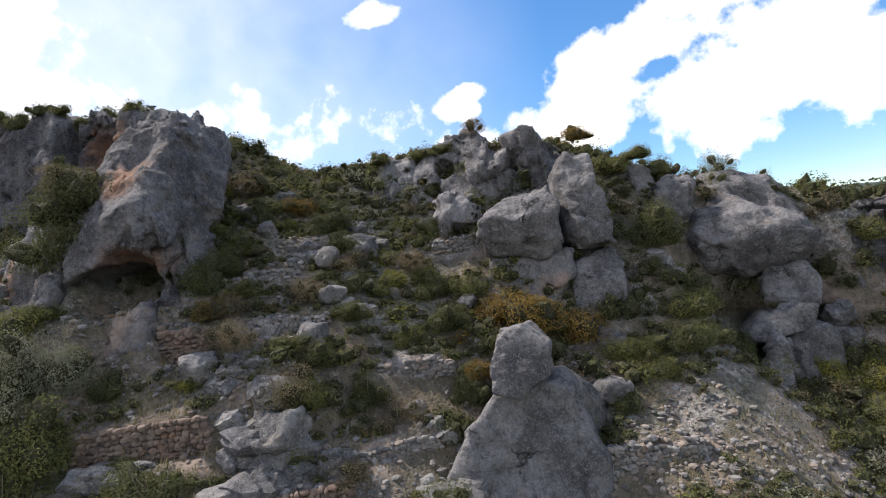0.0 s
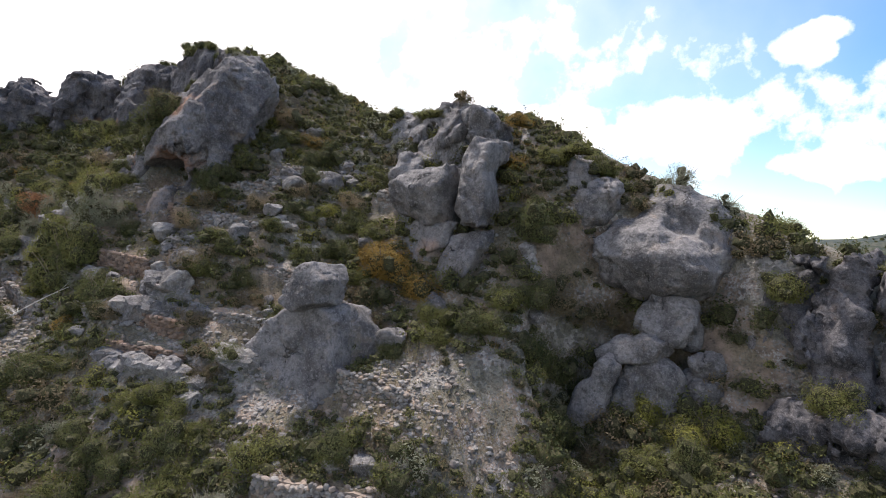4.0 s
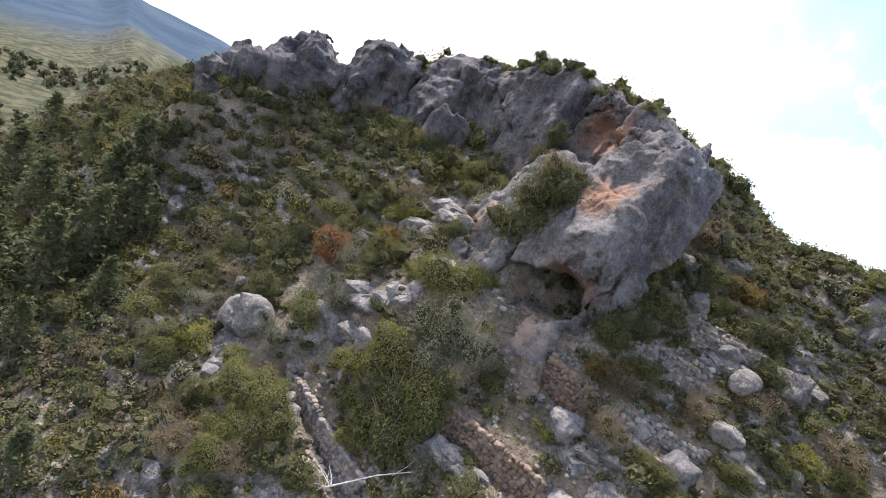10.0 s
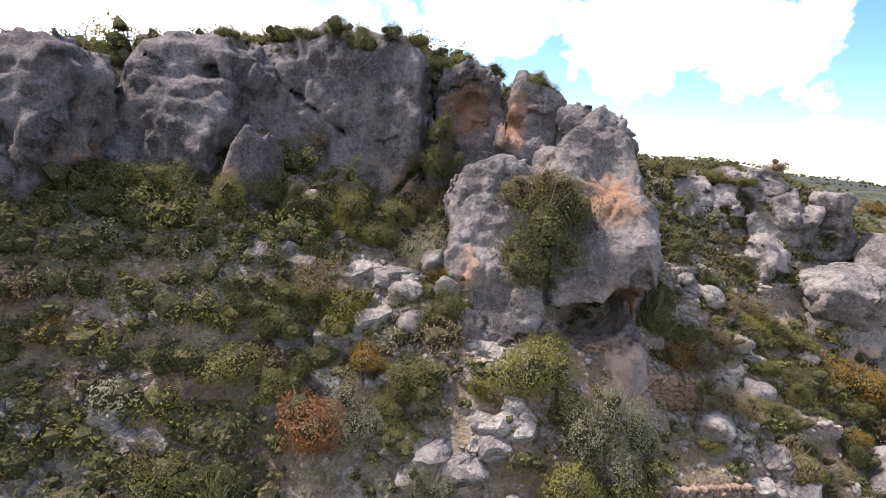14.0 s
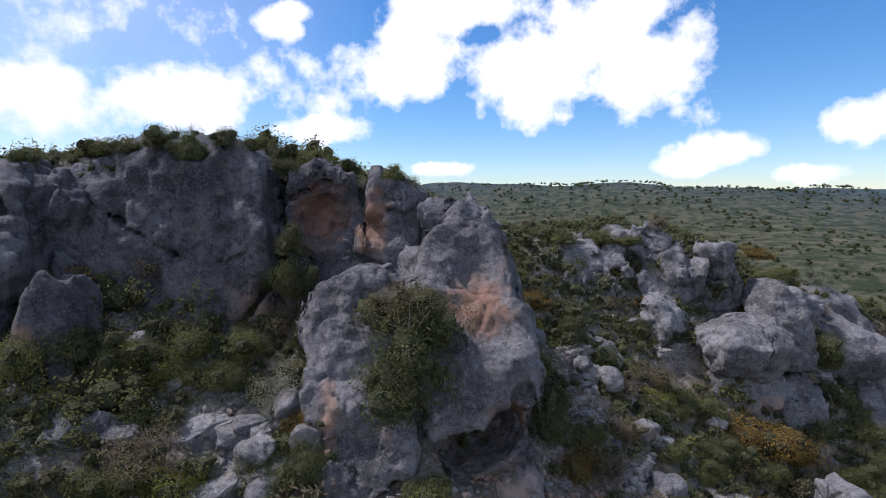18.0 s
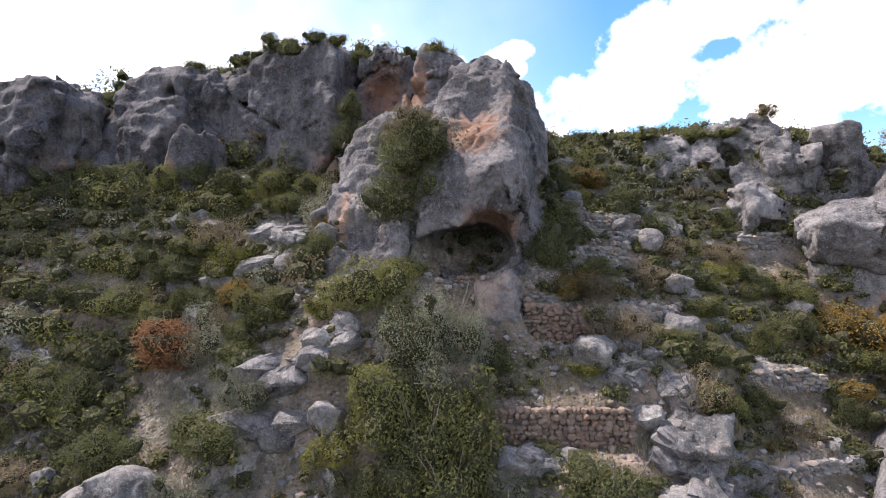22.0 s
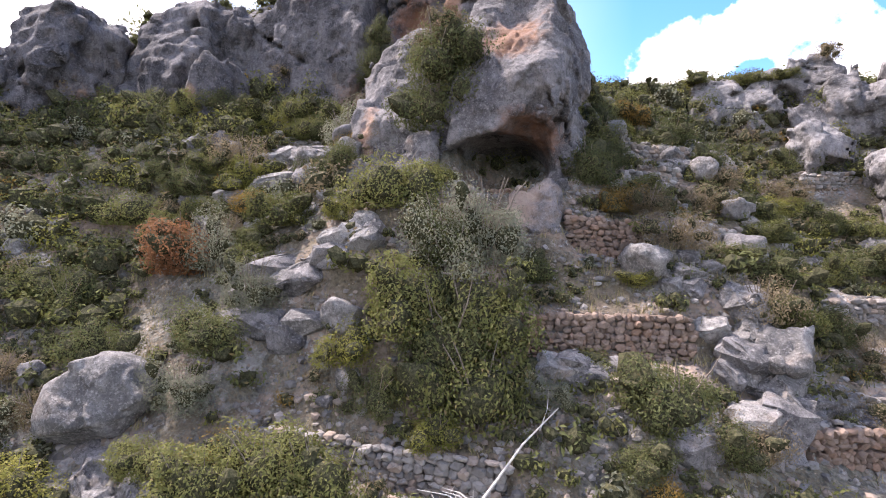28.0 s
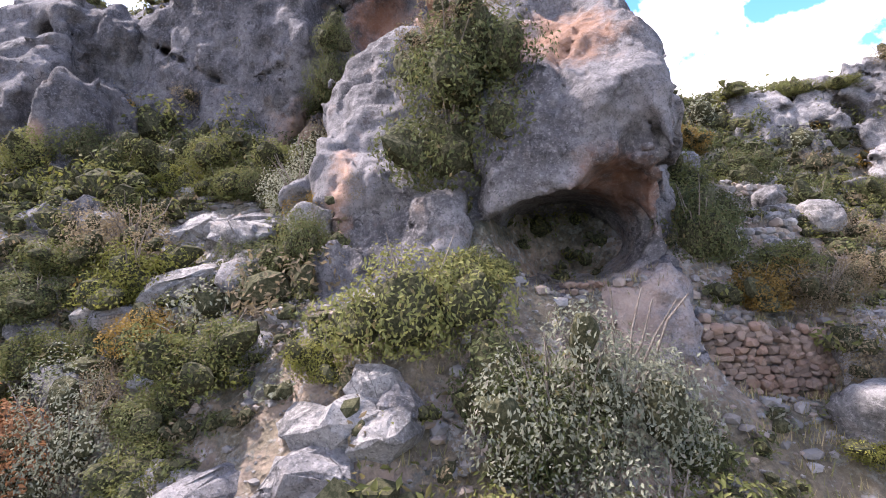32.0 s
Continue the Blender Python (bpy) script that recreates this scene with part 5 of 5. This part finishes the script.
# Shrubs that hang on the crags: colour, x, y, z, size, height factor.
HANGING = [
    ("dark", -19.8, 26.9, 2.5, 2.0, 1.15), ("dark", -19.7, 27.0, 4.5, 2.1, 1.05), ("brown", -19.9, 27.6, 6.2, 1.7, 0.8), ("dark", -20.8, 27.2, 2.0, 1.0, 1.1), ("brown", 9.4, 42.6, -4.6, 1.8, 1.0), ("brown", 11.4, 42.9, -4.6, 1.4, 1.0), 
    ("dark", -24.6, 30.8, 6.3, 1.0, 1.5), ("dark", -24.9, 31.0, 8.3, 0.8, 1.3), ("green", -36.2, 29.6, 4.6, 1.0, 1.4), ("green", -41.6, 30.0, 6.5, 1.0, 1.1), ("dark", -42.2, 31.0, 10.4, 0.8, 0.8),
    ("green", -5.4, 42.0, 7.6, 1.1, 0.5), ("ochre", 2.8, 41.5, 6.6, 1.2, 0.7), ("green", 6.4, 43.0, 5.2, 1.2, 0.6), ("brown", 9.4, 43.8, -0.6, 1.3, 1.2), ("dark", -35.7, 31.6, 10.9, 0.8, 0.8),
]
for n, (colour, x, y, z, size, tall) in enumerate(HANGING):
    shrub(colour, x, y, size, n, z, tall)

# Bushes on the tops of the crags: colour, x, y, size, height factor.
for n, (colour, x, y, size, tall) in enumerate((
        ("dark", -32.6, 32.8, 0.8, 0.6), ("dark", -31.0, 32.4, 0.9, 0.7), ("dark", -29.6, 32.2, 1.0, 1.0), ("dark", -28.2, 32.6, 0.9, 0.7), ("green", -27.0, 32.8, 0.8, 0.8), ("dark", -25.6, 33.4, 0.9, 0.8), ("green", -24.2, 34.2, 0.9, 0.5),
        ("green", -22.8, 34.4, 0.9, 0.5), ("green", -20.4, 32.2, 0.8, 0.5), ("olive", -19.6, 32.4, 0.6, 0.6), ("dark", -36.6, 32.0, 0.8, 0.9), ("dark", -42.8, 31.4, 0.8, 0.9), ("green", -34.0, 33.6, 0.9, 0.6), ("green", -9.6, 41.6, 1.0, 0.6),
        ("green", -7.0, 42.4, 1.1, 0.5), ("brown", -3.4, 42.2, 1.1, 0.7), ("ochre", 2.6, 42.0, 1.4, 0.8), ("green", 4.8, 43.4, 1.3, 0.7), ("green", 7.4, 44.6, 1.4, 0.6), ("olive", 11.2, 46.6, 1.5, 0.6), ("olive", 13.4, 47.6, 1.3, 0.7), ("green", 16.4, 48.2, 1.2, 0.6),
        ("lime", 16.4, 41.4, 1.4, 1.2), ("dark", 8.6, 39.6, 1.5, 1.0), ("dark", 7.4, 38.4, 1.4, 1.0), ("dark", 9.6, 40.8, 1.4, 1.0), ("green", 10.2, 38.6, 1.2, 0.9), ("green", 17.8, 44.6, 1.3, 1.0), ("green", 20.2, 42.8, 1.4, 1.0))):
    shrub(colour, x, y, size, n, perch(x, y) - 0.4, max(tall, 0.85))

rg = np.random.default_rng(8)
buckets = {}
for k in KNOWN:
    buckets.setdefault((int(k[1] // 2), int(k[2] // 2)), []).append(k[1:4])
# ground kept bare: walls, the cave's mouth, the pointed rock, the gully's scree, the paths
CLEAR = [(-21.0, 25.3, 1.6), (-9.4, 24.9, 1.0), (-26.4, 20.0, 1.0), (-16.6, 26.6, 2.6), (0.3, 28.6, 2.6), (5.5, 31.6, 1.6), (-13.0, 18.6, 1.2), (-14.9, 16.6, 1.0), (-26.6, 27.3, 1.4), (9.0, 33.0, 2.0), (-24.4, 17.2, 1.6), (-22.9, 16.4, 1.4), (-21.9, 21.0, 1.4), (-12.6, 24.6, 0.9)]


def free(x, y, size):
    """Which of the places, arrays, are clear of walls and bare ground."""
    ok = np.full(len(x), True)
    for cx, cy, r in CLEAR:
        ok &= np.hypot(x - cx, y - cy) >= r + 0.4 * size
    for x0, y0, x1, y1, _a, _b, _h in TERRACES:
        lx, ly = x1 - x0, y1 - y0
        ln = math.hypot(lx, ly)
        s, d = ((x - x0) * lx + (y - y0) * ly) / ln, (-(x - x0) * ly + (y - y0) * lx) / ln
        ok &= ~((s > -0.3) & (s < ln + 0.3) & (d > -1.0 - 0.5 * size) & (d < 0.35 + 0.4 * size))
    return ok


WEIGHTS = (("green", 0.36), ("dark", 0.31), ("lime", 0.07), ("olive", 0.08), ("brown", 0.15), ("ochre", 0.025))
NAMES = [w[0] for w in WEIGHTS]
ODDS = np.array([w[1] for w in WEIGHTS]) / sum(w[1] for w in WEIGHTS)


def scatter(count, area, lo, hi, tries, patch, keep):
    out = []
    x, y = rg.uniform(area[0], area[1], tries), rg.uniform(area[2], area[3], tries)
    dens = fbm(np.stack([x, y, 0 * x], -1) * patch, 3, 51)
    size = lo + (hi - lo) * rg.random(tries) ** 1.7
    ok = (dens >= keep) & free(x, y, size)
    for a, b, s in zip(x[ok].tolist(), y[ok].tolist(), size[ok].tolist()):
        if len(out) >= count:
            break
        ia, ib = int(a // 2), int(b // 2)
        if any((a - p) ** 2 + (b - q) ** 2 < (0.41 * (s + r)) ** 2 for i in (-1, 0, 1) for j in (-1, 0, 1) for p, q, r in buckets.get((ia + i, ib + j), ())):
            continue
        buckets.setdefault((ia, ib), []).append((a, b, s))
        out.append((a, b, s))
    return out


for n, (x, y, size) in enumerate(scatter(176, (-32, 6, 13, 36), 0.9, 1.7, 9000, 0.22, -0.9)):
    shrub(str(rg.choice(NAMES, p=ODDS)), x, y, size, n, None, float(rg.uniform(0.75, 1.15)))


def joined(name, rows, colour, leaves, leaf, label, category, height_=0.85):
    """Many small plants of one colour as one mesh."""
    V, F, B, o = [], [], [], 0
    protos = [crown(900 + k + hash_of(colour), leaves, (1, 1, height_), leaf, 5 + k % 3, 0.5, 1) for k in range(6)]
    z = ground_z([r[0] for r in rows], [r[1] for r in rows])
    for n, (x, y, s) in enumerate(rows):
        v, f, leafy = protos[n % 6]
        a = n * 2.4
        w = np.stack([v[:, 0] * math.cos(a) - v[:, 1] * math.sin(a), v[:, 0] * math.sin(a) + v[:, 1] * math.cos(a), v[:, 2]], -1) * s + (x, y, z[n] - 0.06)
        V.append(w)
        F.append(f + o)
        B.append(np.arange(len(f)) >= leafy)
        o += len(v)
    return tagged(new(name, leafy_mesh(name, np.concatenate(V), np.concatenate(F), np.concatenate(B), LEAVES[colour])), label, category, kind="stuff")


thick = scatter(330, (-40, 16, 10, 42), 0.85, 1.55, 12000, 0.22, -1.0) + scatter(520, (-66, -30, 0, 32), 0.95, 1.8, 16000, 0.22, -1.3) + scatter(130, (8, 28, 33, 47), 0.7, 1.5, 3000, 0.22, -1.4)
pick = rg.choice(len(NAMES), len(thick), p=ODDS)
for k, colour in enumerate(NAMES):
    joined("thicket_" + colour, [s for s, q in zip(thick, pick) if q == k], colour, 520, 0.10, "thicket of %s shrubs on the slope" % {"dark": "dark green", "lime": "yellow-green", "olive": "grey-green"}.get(colour, colour), "thicket", 0.95)
small = scatter(4300, (-30, 26, 8, 47), 0.42, 1.05, 70000, 0.22, -1.1) + scatter(3000, (-68, -29, -2, 40), 0.5, 1.25, 50000, 0.22, -1.6)
pick = rg.choice(len(NAMES), len(small), p=ODDS)
for k, colour in enumerate(NAMES):
    joined("undergrowth_" + colour, [s for s, q in zip(small, pick) if q == k], colour, 125, 0.17, "undergrowth of low %s shrubs" % {"dark": "dark green", "lime": "yellow-green", "olive": "grey-green"}.get(colour, colour), "undergrowth")
wide = scatter(1300, (-125, -58, -25, 40), 0.7, 1.7, 6000, 0.1, -0.6) + scatter(600, (-60, -12, -12, 9), 0.5, 1.3, 3000, 0.1, -0.7) + scatter(700, (-34, 12, -10, 10), 0.6, 1.4, 4000, 0.1, -0.9)
pick = rg.choice(3, len(wide), p=(0.55, 0.35, 0.1))
for k, colour in enumerate(("green", "dark", "brown")):
    joined("hillside_scrub_" + colour, [s for s, q in zip(wide, pick) if q == k], colour, 110, 0.28, "scrub that covers the farther hillside", "scrub")


# ---- dry grass ----
def grass(count, seed):
    r = np.random.default_rng(seed)
    x, y = r.uniform(-44, 14, count * 3), r.uniform(11, 42, count * 3)
    d = fbm(np.stack([x, y, 0 * x], -1) * 0.3, 3, 71) + r.normal(0, 0.2, len(x))
    k = np.argsort(-d)[:count]
    x, y = x[k], y[k]
    z = ground_z(x, y)
    blades = 9
    n = count * blades
    b = np.repeat(np.stack([x, y, z], -1), blades, 0) + np.concatenate([r.normal(0, 0.09, (n, 2)), np.full((n, 1), -0.03)], 1)
    h = r.uniform(0.10, 0.34, n)
    a = r.uniform(0, 6.28, n)
    lean = r.uniform(0.1, 0.7, n)[:, None]
    side = np.stack([np.cos(a), np.sin(a), 0 * a], -1) * 0.012
    tip = b + np.stack([-np.sin(a), np.cos(a), 0 * a], -1) * lean * h[:, None] + np.stack([0 * h, 0 * h, h], -1)
    v = np.stack([b - side, b + side, tip], 1).reshape(-1, 3)
    return v, np.arange(3 * n).reshape(-1, 3)


tagged(new("grass", mesh_of("grass", *grass(7000, 4), MAT_GRASS, False)), "dry grass tufts between the stones", "grass", kind="stuff")


# ---- pines ----
def pine(x, y, size, k):
    root = tagged(new("pine_tree"), "young dark green pine on the lower slope", "tree", "pines of the lower slope")
    root.matrix_world = pose(x, y, spot(x, y) - 0.1, 0, 0, k * 50) @ Matrix.Diagonal((size, size, size, 1))
    for nm, me in PINE[k % 3]:
        ob = new(nm, me)
        ob.parent = root
    return root


PINE = []
for k in range(3):
    rp = np.random.default_rng(600 + k)
    V, F = tube([(0, 0, -0.2), (0.03, 0.02, 1.0), (0.0, 0.05, 2.2), (0.02, 0.02, 3.4)], 0.09, 0.02, 6)
    P, N = [], []
    for q in range(34):
        z = 0.5 + 2.9 * (q / 33)
        a = q * 2.399 + rp.uniform(-0.3, 0.3)
        out = (3.55 - z) * 0.42 * rp.uniform(0.7, 1.1) + 0.12
        end = np.array([math.cos(a) * out, math.sin(a) * out, z + 0.28 * out])
        v, f = tube([(0, 0, z), tuple(end * (0.55, 0.55, 1) + (0, 0, -0.03)), tuple(end)], 0.022, 0.006, 4)
        F += [tuple(i + len(V) for i in g) for g in f]
        V += v
        for u in np.linspace(0.35, 1.0, 5):
            c = np.array([0, 0, z]) * (1 - u) + end * u
            P.append(c + rp.normal(0, 0.13 * out + 0.05, (7, 3)))
            N.append(rp.normal(0, 0.7, (7, 3)) + (0, 0, 0.8))
    P, N = np.concatenate(P), np.concatenate(N)
    lv, lf = leaf_quads(rp, P, N, rp.uniform(0.12, 0.26, len(P)))
    PINE.append((("trunk", mesh_of("trunk", V, F, MAT_WOOD)), ("crown", mesh_of("crown", lv, lf, LEAVES["pine"], False))))
k = 0
for x, y, s in ((-33.5, 4.2, 1.2), (-28.5, 7.9, 1.0), (-24.8, 5.4, 1.15), (-20.2, 9.0, 0.9), (-36.5, 7.5, 1.1), (-31.0, 2.0, 1.3), (-40.5, 8.5, 1.0), (-27.0, 3.0, 1.2), (-44.0, 4.5, 1.2), (-38.0, 1.5, 1.3), (-22.5, 2.8, 1.1),
                (-35.6, 13.0, 0.8), (-30.4, 11.0, 0.9), (-48.0, 9.0, 1.0), (-41.0, 13.2, 0.75), (-52.0, 1.0, 1.3), (-56.0, 6.0, 1.2), (-46.5, -2.0, 1.3),
                (-36.4, 11.8, 1.5), (-38.6, 10.6, 1.7), (-34.6, 10.0, 1.6), (-40.4, 11.6, 1.5), (-33.2, 8.2, 1.7), (-36.0, 5.4, 1.8), (-38.2, -1.0, 1.8), (-43.0, -5.6, 1.7), (-40.4, 2.6, 1.6), (-50.0, -5.0, 1.8), (-47.4, 5.0, 1.5),
                (-53.6, -3.4, 1.7), (-34.0, -3.0, 1.9), (-45.2, 1.2, 1.6), (-41.6, 7.0, 1.5), (-30.6, 5.6, 1.6), (-58.0, 1.4, 1.6), (-49.6, 2.0, 1.7)):
    pine(x, y, s, k)
    k += 1
rows = [(float(a), float(b), float(c)) for a, b, c in zip(rg.uniform(-420, -110, 2600), rg.uniform(-160, 240, 2600), rg.uniform(1.2, 3.2, 2600)) if fbm(np.array([[a, b, 0.0]]) * 0.013, 2, 66)[0] > -0.35]
joined("far_wood", rows, "pine", 44, 0.55, "distant pine wood across the valley", "wood", 1.3)
rows = [(float(a), float(b), float(c)) for a, b, c in zip(rg.uniform(-60, 460, 2400), rg.uniform(100, 640, 2400), rg.uniform(0.9, 2.4, 2400))]
joined("far_scrub", rows, "dark", 30, 0.6, "scattered scrub on the terraced hill beyond", "scrub", 0.9)

rows = [(float(a), float(b), float(c)) for a, b, c in zip(rg.uniform(-520, -270, 260), rg.uniform(-150, -62, 260), rg.uniform(1.8, 4.2, 260))]
joined("valley_trees", rows, "lime", 60, 0.5, "yellow-green autumn trees in the valley", "trees", 1.5)
# ---- the dead tree that lies on the slope ----
dead = tagged(new("dead_tree"), "bleached dead tree lying on the slope", "dead tree")
dead.matrix_world = pose(-15.2, 18.2, spot(-15.2, 18.2) + 0.2)
tip = Vector((-13.5, 21.1, spot(-13.5, 21.1) + 0.7)) - dead.matrix_world.translation
part("trunk", mesh_of("trunk", *tube([(0, 0, 0), tip * 0.3 + Vector((0.05, 0, 0.12)), tip * 0.65 + Vector((-0.06, 0, 0.1)), tip], 0.045, 0.016, 7), MAT_DEAD), dead)
rd = np.random.default_rng(2)
for n in range(9):
    e = Vector((float(rd.uniform(-1.3, 0.4)), float(rd.uniform(-0.9, 0.3)), float(rd.uniform(-0.5, 0.5))))
    st = tip * float(rd.uniform(0, 0.25))
    limb = part("branch", mesh_of("branch", *tube([st, st + e * 0.5 + Vector((0, 0, 0.1)), st + e], 0.022, 0.006, 5), MAT_DEAD), dead)
    for u in (0.45, 0.75):
        o, g = st + e * u, Vector((float(rd.uniform(-0.3, 0.3)), float(rd.uniform(-0.3, 0.2)), float(rd.uniform(0.0, 0.3))))
        part("twig", mesh_of("twig", *tube([o, o + g * 0.6, o + g], 0.009, 0.003, 4), MAT_DEAD), limb)
e = Vector((-0.2, 0.3, 0.55))
part("branch", mesh_of("branch", *tube([tip * 0.8, tip * 0.9 + e * 0.4, tip * 0.95 + e], 0.018, 0.006, 5), MAT_DEAD), dead)

# ---- the road in the valley ----
pts = [(-96, -33), (-120, -34.5), (-145, -35), (-168, -35), (-184, -34), (-189, -36), (-190, -41), (-198, -45), (-225, -50), (-262, -53), (-320, -60), (-430, -72)]
V, F = [], []
fine = []
for (ax, ay), (bx, by) in zip(pts, pts[1:]):
    fine += [(ax + (bx - ax) * u, ay + (by - ay) * u) for u in (0, 0.2, 0.4, 0.6, 0.8)]
fine.append(pts[-1])
for i, (x, y) in enumerate(fine):
    x2, y2 = fine[min(i + 1, len(fine) - 1)]
    x1, y1 = fine[max(i - 1, 0)]
    t = Vector((x2 - x1, y2 - y1, 0)).normalized() * 1.1
    for s in (-1, 1):
        px_, py_ = x - s * t.y, y + s * t.x
        V.append((px_, py_, spot(px_, py_) + 0.9))
    if i:
        a = 2 * i
        F.append((a - 2, a, a + 1, a - 1))
tagged(new("road", mesh_of("road", V, F, MAT_ROAD)), "pale winding road in the valley", "road", kind="structure")
